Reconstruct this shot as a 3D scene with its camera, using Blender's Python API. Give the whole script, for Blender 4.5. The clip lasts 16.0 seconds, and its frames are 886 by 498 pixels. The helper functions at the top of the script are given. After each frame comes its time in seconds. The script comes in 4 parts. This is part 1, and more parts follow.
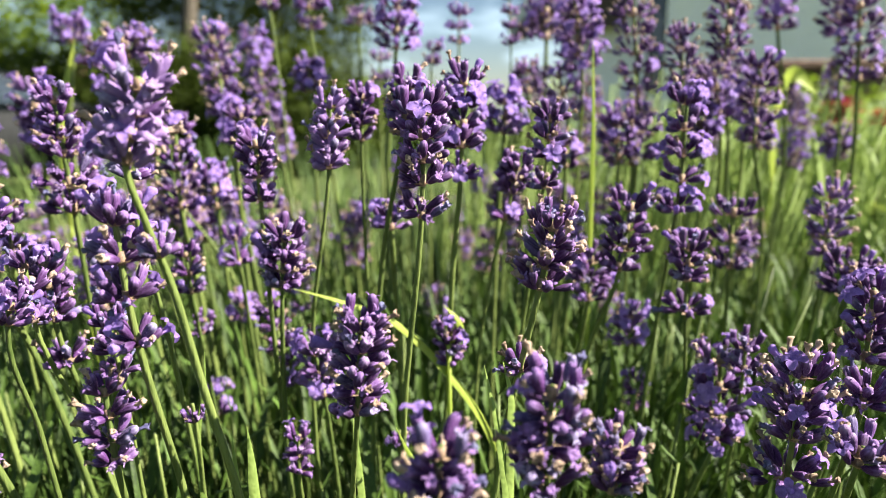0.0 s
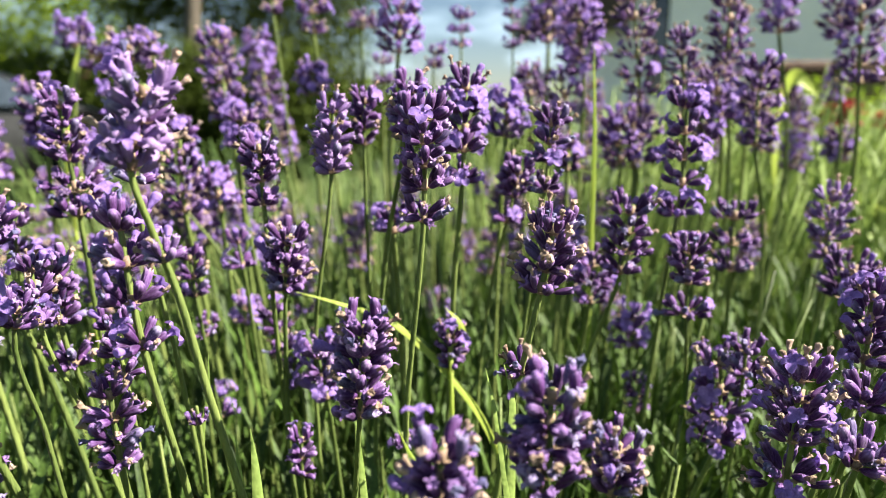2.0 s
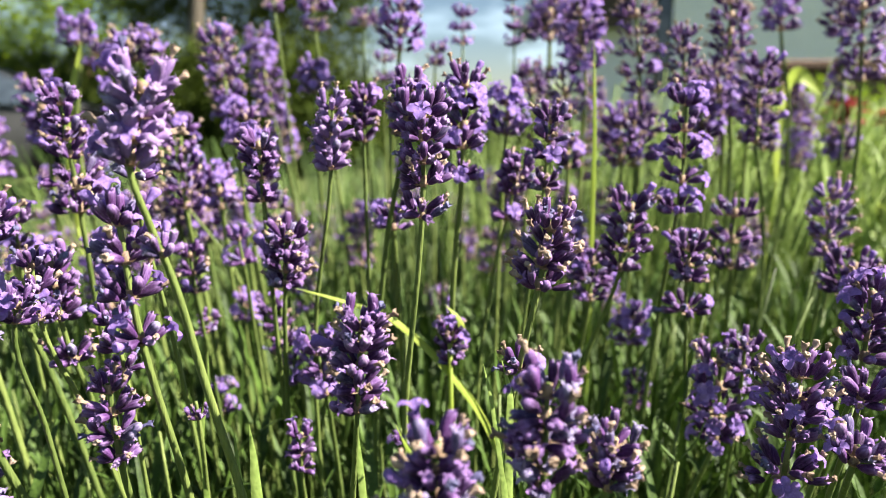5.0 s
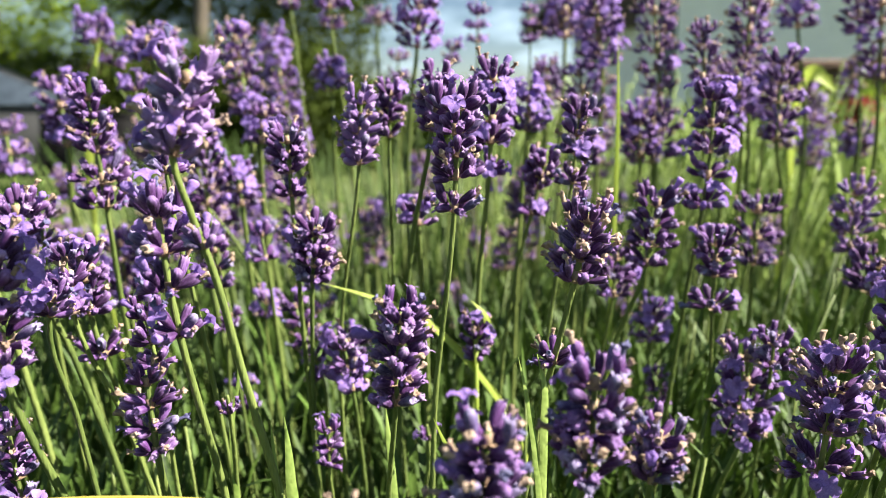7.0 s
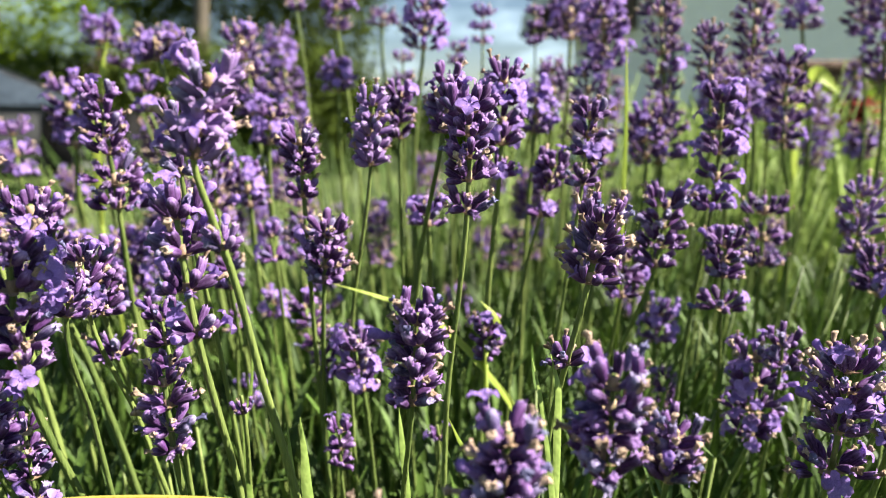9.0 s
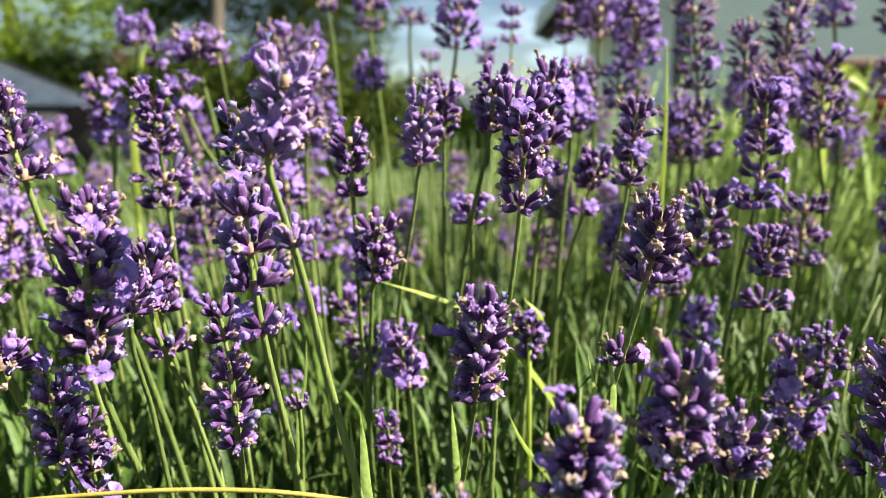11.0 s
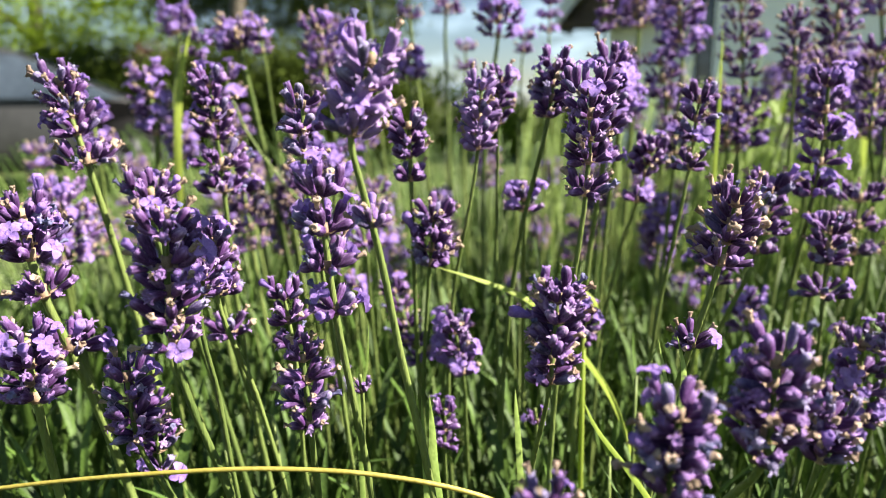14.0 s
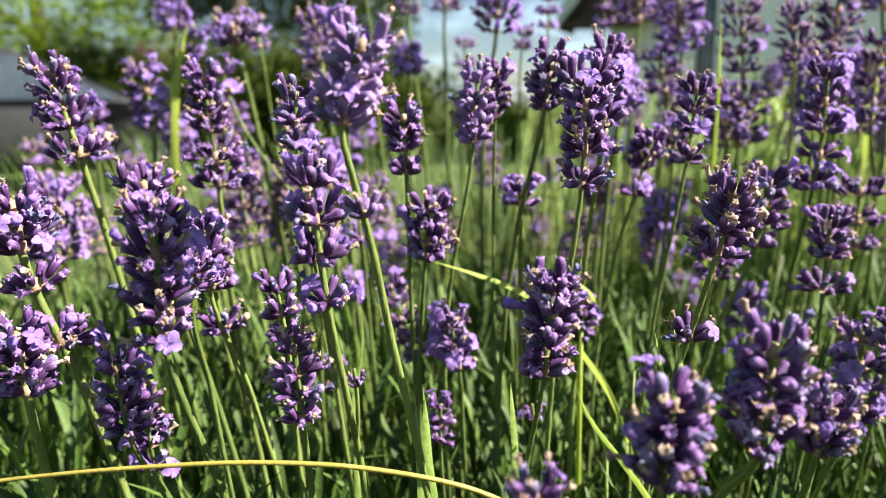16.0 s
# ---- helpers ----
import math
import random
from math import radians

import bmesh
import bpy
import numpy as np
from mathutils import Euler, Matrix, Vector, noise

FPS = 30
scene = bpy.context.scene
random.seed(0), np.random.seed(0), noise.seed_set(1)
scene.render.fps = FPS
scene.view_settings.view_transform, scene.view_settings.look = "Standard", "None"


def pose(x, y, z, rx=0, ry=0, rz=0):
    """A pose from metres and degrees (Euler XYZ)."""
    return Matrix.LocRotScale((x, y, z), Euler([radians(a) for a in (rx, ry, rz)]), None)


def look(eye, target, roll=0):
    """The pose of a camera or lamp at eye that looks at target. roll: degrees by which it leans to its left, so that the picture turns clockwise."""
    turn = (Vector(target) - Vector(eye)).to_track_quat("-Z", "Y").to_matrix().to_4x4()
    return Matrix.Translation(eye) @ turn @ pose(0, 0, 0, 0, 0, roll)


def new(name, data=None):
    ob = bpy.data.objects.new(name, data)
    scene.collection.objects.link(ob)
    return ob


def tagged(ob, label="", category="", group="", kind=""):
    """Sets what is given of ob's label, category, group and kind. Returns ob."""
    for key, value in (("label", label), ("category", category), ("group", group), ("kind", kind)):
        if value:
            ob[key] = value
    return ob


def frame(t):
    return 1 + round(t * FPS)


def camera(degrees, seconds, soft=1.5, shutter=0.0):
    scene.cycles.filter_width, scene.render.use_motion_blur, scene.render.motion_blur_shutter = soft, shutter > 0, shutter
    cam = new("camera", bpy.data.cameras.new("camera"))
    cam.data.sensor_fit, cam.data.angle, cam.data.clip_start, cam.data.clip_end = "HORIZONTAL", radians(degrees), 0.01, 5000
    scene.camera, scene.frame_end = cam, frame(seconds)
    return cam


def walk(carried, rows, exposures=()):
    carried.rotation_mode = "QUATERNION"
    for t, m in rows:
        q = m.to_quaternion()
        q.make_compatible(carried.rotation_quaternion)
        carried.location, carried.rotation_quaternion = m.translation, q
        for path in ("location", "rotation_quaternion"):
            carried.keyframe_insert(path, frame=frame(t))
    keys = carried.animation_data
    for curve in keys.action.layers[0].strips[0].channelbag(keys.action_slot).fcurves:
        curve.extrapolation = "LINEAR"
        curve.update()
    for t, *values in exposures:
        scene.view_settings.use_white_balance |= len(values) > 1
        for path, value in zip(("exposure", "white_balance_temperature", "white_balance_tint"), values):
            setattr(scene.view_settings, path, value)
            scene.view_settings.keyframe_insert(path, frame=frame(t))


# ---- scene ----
cam = camera(63.1, 16.0, soft=0.7)
cam.data.dof.use_dof = True
cam.data.dof.focus_distance = 0.225
cam.data.dof.aperture_fstop = 11.0
PATH = [
    (0, (0.00058, 0.00646, 0.50168), (0.00963, 1.97015, 0.12242), -0.15),
    (0.5, (0.00108, 0.00490, 0.50254), (0.00825, 1.96883, 0.12447), -0.20),
    (1, (0.00150, 0.00336, 0.50388), (0.00657, 1.96739, 0.12629), -0.22),
    (1.5, (0.00257, 0.00381, 0.50342), (0.00519, 1.96825, 0.12798), -0.21),
    (2, (0.00097, 0.00461, 0.50271), (0.00220, 1.96926, 0.12834), -0.23),
    (2.5, (0.00154, 0.00341, 0.50375), (0.00229, 1.96798, 0.12897), -0.21),
    (3, (0.00225, 0.00458, 0.50282), (0.00254, 1.96867, 0.12555), -0.25),
    (3.5, (0.00264, 0.00486, 0.50189), (0.00176, 1.96857, 0.12265), -0.22),
    (6, (0.00198, 0.00313, 0.50209), (-0.01119, 1.96727, 0.12529), -0.26),
    (6.5, (-0.00304, 0.00305, 0.50134), (-0.01904, 1.96722, 0.12481), -0.28),
    (7, (-0.00735, 0.00404, 0.49957), (-0.02432, 1.96833, 0.12371), -0.24),
    (7.5, (-0.00772, 0.00287, 0.50032), (-0.02668, 1.96738, 0.12570), -0.18),
    (8, (-0.00780, 0.00450, 0.49927), (-0.02185, 1.96907, 0.12478), -0.19),
    (10.5, (-0.02302, -0.00098, 0.50166), (-0.06132, 1.96294, 0.12542), -0.27),
    (11, (-0.02604, -0.00074, 0.50062), (-0.07740, 1.96259, 0.12288), -0.31),
    (11.5, (-0.03046, 0.00054, 0.49900), (-0.09050, 1.96289, 0.11746), -0.33),
    (12, (-0.03332, 0.00298, 0.49679), (-0.10472, 1.96380, 0.10940), -0.37),
    (12.5, (-0.03569, 0.00391, 0.49513), (-0.11538, 1.96359, 0.10360), -0.37),
    (13, (-0.03767, 0.00256, 0.49589), (-0.12618, 1.96144, 0.10224), -0.38),
    (13.5, (-0.04063, -0.00153, 0.49812), (-0.13453, 1.95738, 0.10586), -0.29),
    (14, (-0.04247, -0.00084, 0.49678), (-0.14224, 1.95767, 0.10399), -0.30),
    (14.5, (-0.04198, -0.00047, 0.49574), (-0.14701, 1.95838, 0.10601), -0.33),
    (15, (-0.04043, -0.00103, 0.49561), (-0.14573, 1.95773, 0.10552), -0.32),
    (15.5, (-0.03826, 0.00118, 0.49356), (-0.14464, 1.95956, 0.10183), -0.38),
    (16, (-0.04009, 0.00116, 0.49373), (-0.14472, 1.95961, 0.10193), -0.39),
]
walk(cam, [(t, look(eye, target, roll)) for t, eye, target, roll in PATH])

# ---- light: low sun from the right, clear sky with thin white cloud ----
SUN_ELEVATION, SUN_AZIMUTH = 41.0, 99.0  # azimuth clockwise from the way ahead (+y)
sun = new("sun", bpy.data.lights.new("sun", "SUN"))
sun.data.energy, sun.data.angle, sun.data.color = 5.0, radians(0.55), (1.0, 0.91, 0.81)
to_sun = Vector((math.sin(radians(SUN_AZIMUTH)) * math.cos(radians(SUN_ELEVATION)),
                 math.cos(radians(SUN_AZIMUTH)) * math.cos(radians(SUN_ELEVATION)), math.sin(radians(SUN_ELEVATION))))
sun.matrix_world = look(to_sun * 30, (0, 0, 0))
world = bpy.data.worlds.new("sky")
scene.world = world
world.use_nodes = True
wn, wl = world.node_tree.nodes, world.node_tree.links
wn.clear()
sky = wn.new("ShaderNodeTexSky")
sky.sky_type, sky.sun_disc = "NISHITA", False
sky.dust_density, sky.ozone_density = 0.3, 2.5
sky.sun_elevation, sky.sun_rotation = radians(SUN_ELEVATION), radians(SUN_AZIMUTH)
sky_out, sky_bg = wn.new("ShaderNodeOutputWorld"), wn.new("ShaderNodeBackground")
sky_bg.inputs["Strength"].default_value = 0.027
sky_co, cloud, cloud_ramp, cloud_mix = (wn.new("ShaderNodeTexCoord"), wn.new("ShaderNodeTexNoise"), wn.new("ShaderNodeValToRGB"), wn.new("ShaderNodeMixRGB"))
sky_map = wn.new("ShaderNodeMapping")
sky_map.inputs["Scale"].default_value = (1.0, 1.0, 3.5)
cloud.inputs["Scale"].default_value, cloud.inputs["Detail"].default_value = 6.0, 5.0
cloud_ramp.color_ramp.elements[0].position, cloud_ramp.color_ramp.elements[1].position = 0.50, 0.74
cloud_mix.inputs[2].default_value = (10.4, 13.4, 15.6, 1)
wl.new(sky_co.outputs["Generated"], sky_map.inputs["Vector"])
wl.new(sky_map.outputs["Vector"], cloud.inputs["Vector"])
wl.new(cloud.outputs["Fac"], cloud_ramp.inputs["Fac"])
wl.new(cloud_ramp.outputs["Color"], cloud_mix.inputs[0])
wl.new(sky.outputs["Color"], cloud_mix.inputs[1])
wl.new(cloud_mix.outputs["Color"], sky_bg.inputs["Color"])
wl.new(sky_bg.outputs["Background"], sky_out.inputs["Surface"])
scene.view_settings.exposure = 2.1


# ---- materials ----
def material(name, low, high, rough=0.6, scale=200.0, sheen=0.0, glow=0.0, bump=0.15, metal=0.0, streak=None, spread=0.25, fine=None, coat=0.0, ridge=None, hair=0.0, size=1.0, shine=0.5):
    """Two-scale mottled surface between two colours; varied piece by piece; glow: how much light passes through;
    hair: pale flecks of down; size: metres to one unit of the mesh."""
    m = bpy.data.materials.new(name)
    m.use_nodes = True
    n, l = m.node_tree.nodes, m.node_tree.links
    n.clear()
    out, bsdf = n.new("ShaderNodeOutputMaterial"), n.new("ShaderNodeBsdfPrincipled")
    co, mp = n.new("ShaderNodeTexCoord"), n.new("ShaderNodeMapping")
    mp.inputs["Scale"].default_value = streak or (1, 1, 1)
    a, b, add = n.new("ShaderNodeTexNoise"), n.new("ShaderNodeTexNoise"), n.new("ShaderNodeMath")
    a.inputs["Scale"].default_value, a.inputs["Detail"].default_value = scale * size, 3.0
    b.inputs["Scale"].default_value, b.inputs["Detail"].default_value = (fine or scale * 6) * size, 2.0
    l.new(co.outputs["Object"], mp.inputs["Vector"])
    l.new(mp.outputs["Vector"], a.inputs["Vector"])
    l.new(mp.outputs["Vector"], b.inputs["Vector"])
    add.operation = "ADD"
    l.new(a.outputs["Fac"], add.inputs[0])
    l.new(b.outputs["Fac"], add.inputs[1])
    info, geo, isl, tot = n.new("ShaderNodeObjectInfo"), n.new("ShaderNodeNewGeometry"), n.new("ShaderNodeMath"), n.new("ShaderNodeMath")
    isl.operation, tot.operation = "ADD", "MULTIPLY_ADD"
    l.new(info.outputs["Random"], isl.inputs[0])
    l.new(geo.outputs["Random Per Island"], isl.inputs[1])
    frac = n.new("ShaderNodeMath")
    frac.operation = "FRACT"
    l.new(isl.outputs[0], frac.inputs[0])
    l.new(frac.outputs[0], tot.inputs[0])
    tot.inputs[1].default_value = spread * 2
    l.new(add.outputs[0], tot.inputs[2])
    ramp = n.new("ShaderNodeMapRange")
    ramp.inputs["From Min"].default_value, ramp.inputs["From Max"].default_value = 0.75, 1.3 + spread * 2
    l.new(tot.outputs[0], ramp.inputs["Value"])
    mix = n.new("ShaderNodeMixRGB")
    mix.inputs[1].default_value, mix.inputs[2].default_value = (*low, 1), (*high, 1)
    l.new(ramp.outputs["Result"], mix.inputs[0])
    if ridge:  # paler hairy ribs and mouth, from the mesh's own attribute
        at, pale = n.new("ShaderNodeAttribute"), n.new("ShaderNodeMixRGB")
        at.attribute_name = "ridge"
        pale.inputs[2].default_value = (*ridge, 1)
        down, flecks, most = n.new("ShaderNodeTexNoise"), n.new("ShaderNodeMapRange"), n.new("ShaderNodeMath")
        down.inputs["Scale"].default_value, down.inputs["Detail"].default_value = 2600 * size, 1.0
        flecks.inputs["From Min"].default_value, flecks.inputs["From Max"].default_value, flecks.inputs["To Max"].default_value = 0.52, 0.72, hair
        l.new(mp.outputs["Vector"], down.inputs["Vector"])
        l.new(down.outputs["Fac"], flecks.inputs["Value"])
        most.operation = "MAXIMUM"
        l.new(at.outputs["Fac"], most.inputs[0])
        l.new(flecks.outputs["Result"], most.inputs[1])
        l.new(most.outputs[0], pale.inputs[0])
        l.new(mix.outputs["Color"], pale.inputs[1])
        mix = pale
    l.new(mix.outputs["Color"], bsdf.inputs["Base Color"])
    bsdf.inputs["Roughness"].default_value, bsdf.inputs["Metallic"].default_value = rough, metal
    bsdf.inputs["Specular IOR Level"].default_value = shine
    bsdf.inputs["Sheen Weight"].default_value = sheen
    bsdf.inputs["Sheen Roughness"].default_value = 0.3
    bsdf.inputs["Sheen Tint"].default_value = (0.85, 0.7, 1.0, 1)
    bsdf.inputs["Coat Weight"].default_value = coat
    if bump:
        bp = n.new("ShaderNodeBump")
        bp.inputs["Strength"].default_value, bp.inputs["Distance"].default_value = bump, 0.25 / scale
        l.new(add.outputs[0], bp.inputs["Height"])
        l.new(bp.outputs["Normal"], bsdf.inputs["Normal"])
    if glow:
        thin, both = n.new("ShaderNodeBsdfTranslucent"), n.new("ShaderNodeMixShader")
        l.new(mix.outputs["Color"], thin.inputs["Color"])
        both.inputs["Fac"].default_value = glow
        l.new(bsdf.outputs["BSDF"], both.inputs[1])
        l.new(thin.outputs["BSDF"], both.inputs[2])
        l.new(both.outputs["Shader"], out.inputs["Surface"])
    else:
        l.new(bsdf.outputs["BSDF"], out.inputs["Surface"])
    return m


def pair(*args, **kw):
    """The same surface for single pieces, whose meshes are one calyx long, and for joined ones in metres."""
    return material(*args, size=0.009, **kw), material(*args, **kw)


CALYX_PAIRS = [pair("calyx_dark_violet", (0.006, 0.0014, 0.010), (0.092, 0.027, 0.136), 0.72, 420, sheen=0.06, glow=0.05, streak=(1, 1, 0.3), spread=0.3, bump=0.4, ridge=(0.31, 0.19, 0.44), hair=0.14, shine=0.22),
               pair("calyx_mauve", (0.025, 0.008, 0.048), (0.195, 0.088, 0.30), 0.72, 420, sheen=0.08, glow=0.15, streak=(1, 1, 0.3), spread=0.25, bump=0.4, ridge=(0.42, 0.30, 0.50), hair=0.3, shine=0.22),
               pair("calyx_pale_lilac", (0.09, 0.046, 0.16), (0.36, 0.225, 0.52), 0.72, 420, sheen=0.08, glow=0.2, streak=(1, 1, 0.3), spread=0.25, bump=0.4, ridge=(0.40, 0.28, 0.49), hair=0.2, shine=0.22),
               pair("calyx_slate_blue", (0.012, 0.008, 0.030), (0.125, 0.088, 0.23), 0.78, 420, sheen=0.08, glow=0.05, streak=(1, 1, 0.3), spread=0.25, bump=0.4, ridge=(0.34, 0.30, 0.46), hair=0.4, shine=0.18)]
PETAL, PETAL_JOINED = pair("petal_violet", (0.18, 0.10, 0.35), (0.42, 0.285, 0.68), 0.62, 300, sheen=0.1, glow=0.4, spread=0.25, bump=0.4, shine=0.25)
WITHER, WITHER_JOINED = pair("withered_petal_tan", (0.20, 0.130, 0.090), (0.64, 0.51, 0.39), 0.8, 500, sheen=0.1, glow=0.25, spread=0.3, bump=0.6, shine=0.2)
FADED = pair("faded_petal_blue_grey", (0.075, 0.070, 0.17), (0.26, 0.26, 0.43), 0.75, 500, sheen=0.1, glow=0.25, spread=0.3, bump=0.6, shine=0.2)[0]
BRACT = material("bract_brown", (0.16, 0.10, 0.07), (0.42, 0.31, 0.20), 0.7, 400, glow=0.2)
STEM = material("stem_green", (0.056, 0.090, 0.020), (0.188, 0.238, 0.064), 0.55, 160, glow=0.1, streak=(1, 1, 0.15), spread=0.3, bump=0.5, shine=0.3)
# stalk and leaf greens darkened for shade; the pale one holds the sunlight
STALK = material("stalk_green_shade_toned", (0.014, 0.029, 0.005), (0.145, 0.210, 0.046), 0.5, 60, glow=0.05, streak=(1, 1, 0.15), spread=0.6, shine=0.35)
LEAF = material("leaf_grey_green_shade_toned", (0.006, 0.017, 0.002), (0.092, 0.165, 0.026), 0.6, 120, glow=0.15, spread=0.35, shine=0.3)
GRASS = material("grass_pale_green_sun_toned", (0.10, 0.17, 0.03), (0.36, 0.47, 0.13), 0.55, 60, glow=0.3, spread=0.4, shine=0.25)
BLADE = material("grass_blade_bright", (0.19, 0.28, 0.035), (0.38, 0.46, 0.08), 0.5, 90, glow=0.45, shine=0.3, streak=(1, 1, 0.1))
STRAW = material("straw_yellow", (0.30, 0.25, 0.04), (0.50, 0.42, 0.11), 0.5, 120, glow=0.2)
# foliage in two tones: sunlight in the light green, shade in the dark
FOLIAGE_LIT = material("foliage_green_sun_toned", (0.024, 0.058, 0.004), (0.28, 0.40, 0.024), 0.7, 6, glow=0.4, spread=0.45, shine=0.1)
FOLIAGE_SHADED = material("foliage_green_shade_toned", (0.007, 0.015, 0.002), (0.080, 0.115, 0.013), 0.7, 6, glow=0.2, spread=0.4, shine=0.1)
FOLIAGE_RED = material("foliage_copper", (0.05, 0.02, 0.015), (0.16, 0.05, 0.04), 0.55, 6, glow=0.25, spread=0.4)
BARK = material("bark_grey_brown", (0.035, 0.029, 0.019), (0.10, 0.084, 0.058), 0.85, 9, bump=0.8, streak=(1, 1, 0.2))
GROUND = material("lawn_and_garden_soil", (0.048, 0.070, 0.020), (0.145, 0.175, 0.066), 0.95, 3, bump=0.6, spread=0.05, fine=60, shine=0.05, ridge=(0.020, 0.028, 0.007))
PLASTER = material("plaster_pale_grey", (0.82, 0.83, 0.77), (0.89, 0.90, 0.84), 0.9, 5, bump=0.3, spread=0.03)
ROOFWOOD = material("roof_timber_dark", (0.02, 0.014, 0.009), (0.07, 0.045, 0.028), 0.7, 8, streak=(1, 1, 0.2), bump=0.3)
WOOD = material("planter_wood_brown", (0.045, 0.022, 0.014), (0.13, 0.07, 0.04), 0.65, 12, streak=(0.2, 1, 1), bump=0.3)
PAINT = material("bargeboard_pale_paint", (0.50, 0.53, 0.52), (0.62, 0.65, 0.64), 0.6, 8, bump=0.2, spread=0.05)
CARPAINT = material("car_paint_grey", (0.018, 0.019, 0.019), (0.03, 0.031, 0.031), 0.4, 3, bump=0.0, spread=0.02, shine=0.3)
# sky reflected in the car's glass and bonnet, painted into the base colour
CARSKY = material("car_sky_reflection_blue_grey", (0.055, 0.075, 0.10), (0.11, 0.145, 0.19), 0.3, 3, bump=0.0, spread=0.02, streak=(1, 4, 1))
# black rubber and plastic, lowered further to put the shade into the colour
TYRE = material("rubber_black_shade_toned", (0.002, 0.002, 0.002), (0.006, 0.006, 0.006), 0.85, 30, shine=0.15)
RIM = material("alloy_grey", (0.05, 0.052, 0.054), (0.09, 0.092, 0.095), 0.6, 20, metal=0.2, bump=0.0)
GLASS = material("dark_glass", (0.01, 0.013, 0.016), (0.02, 0.024, 0.03), 0.06, 2, bump=0.0, coat=1.0)
FRAMEW = material("window_frame_dark", (0.012, 0.02, 0.018), (0.03, 0.045, 0.04), 0.5, 20)
REDPETAL = material("petal_red", (0.22, 0.025, 0.03), (0.42, 0.085, 0.085), 0.5, 200, glow=0.3)
ORANGEPETAL = material("petal_orange_red", (0.28, 0.045, 0.02), (0.44, 0.12, 0.05), 0.5, 200, glow=0.3)


# ---- building helpers ----
def mesh_from(name, bm, mat, smooth=True):
    me = bpy.data.meshes.new(name)
    bm.to_mesh(me)
    bm.free()
    for mm in (mat if isinstance(mat, (list, tuple)) else [mat]):
        me.materials.append(mm)
    if smooth:
        me.polygons.foreach_set("use_smooth", [True] * len(me.polygons))
    return me


def data_mesh(name, verts, faces, mat, smooth=True):
    me = bpy.data.meshes.new(name)
    me.from_pydata([tuple(v) for v in verts], [], faces)
    me.materials.append(mat)
    if smooth:
        me.polygons.foreach_set("use_smooth", [True] * len(me.polygons))
    return me


def child(name, me, parent, m=None, label=""):
    ob = new(name, me)
    ob.parent = parent
    if m is not None:
        ob.matrix_basis = m
    return tagged(ob, label) if label else ob


def thing(name, at, label, category, group="", kind=""):
    ob = new(name)
    ob.empty_display_size = 0.01
    ob.location = at
    return tagged(ob, label, category, group, kind)


def along(direction, spin=0.0):
    """A turn that lays +z along the direction."""
    return Vector(direction).to_track_quat("Z", "Y").to_matrix().to_4x4() @ Matrix.Rotation(spin, 4, "Z")


def spline(points, per=5):
    """A smooth curve through the points, with tangents weighed by the distances."""
    pts = [Vector(p) for p in points]
    gap = [max(1e-6, (b - a).length) for a, b in zip(pts, pts[1:])]
    slope = [(b - a) / g for a, b, g in zip(pts, pts[1:], gap)]
    tang = [slope[0]] + [(slope[i - 1] * gap[i] + slope[i] * gap[i - 1]) / (gap[i - 1] + gap[i]) for i in range(1, len(pts) - 1)] + [slope[-1]]
    res = []
    for i in range(len(pts) - 1):
        for k in range(per):
            t = k / per
            res.append(pts[i] * (2 * t ** 3 - 3 * t * t + 1) + tang[i] * gap[i] * (t ** 3 - 2 * t * t + t) + pts[i + 1] * (3 * t * t - 2 * t ** 3) + tang[i + 1] * gap[i] * (t ** 3 - t * t))
    return [*res, pts[-1]]


def tube(verts, faces, path, r0, r1, sides=6, ridged=0.0, flat=1.0):
    """Appends a tapering tube along the path to verts and faces."""
    start = len(verts)
    last = None
    for i, p in enumerate(path):
        d = (path[min(i + 1, len(path) - 1)] - path[max(i - 1, 0)]).normalized()
        side = (last - d * last.dot(d)) if last else d.cross(Vector((0.3, 1, 0.1)))
        side.normalize()
        last = side
        up = d.cross(side)
        r = r0 + (r1 - r0) * i / (len(path) - 1)
        for k in range(sides):
            a = 2 * math.pi * k / sides
            q = r * (1 + (ridged if k % 2 else -ridged))
            verts.append(p + side * (math.cos(a) * q) + up * (math.sin(a) * q * flat))
    for i in range(len(path) - 1):
        for k in range(sides):
            a, b = start + i * sides + k, start + i * sides + (k + 1) % sides
            faces.append((a, b, b + sides, a + sides))
    faces.append(tuple(start + k for k in reversed(range(sides))))
    faces.append(tuple(start + (len(path) - 1) * sides + k for k in range(sides)))


def strap(verts, faces, path, width, side, fold=0.25):
    """Appends a narrow folded leaf with tapered ends along the path."""
    start, n = len(verts), len(path)
    side = Vector(side).normalized()
    for i, p in enumerate(path):
        f = i / (n - 1)
        w = width * 0.5 * max(0.06, min(1.0, 5.5 * f + 0.25)) * max(0.05, (1 - f ** 3.5))
        d = (path[min(i + 1, n - 1)] - path[max(i - 1, 0)]).normalized()
        s = (side - d * side.dot(d)).normalized()
        lift = d.cross(s) * (w * fold)
        verts.extend((p - s * w + lift, p - lift * 0.6, p + s * w + lift))
    for i in range(n - 1):
        a = start + i * 3
        faces.append((a, a + 1, a + 4, a + 3))
        faces.append((a + 1, a + 2, a + 5, a + 4))


def slab(bm, x0, x1, y0, y1, z0, z1):
    res = bmesh.ops.create_cube(bm, size=1, matrix=Matrix.LocRotScale(((x0 + x1) / 2, (y0 + y1) / 2, (z0 + z1) / 2), None, (x1 - x0, y1 - y0, z1 - z0)))
    return res["verts"]


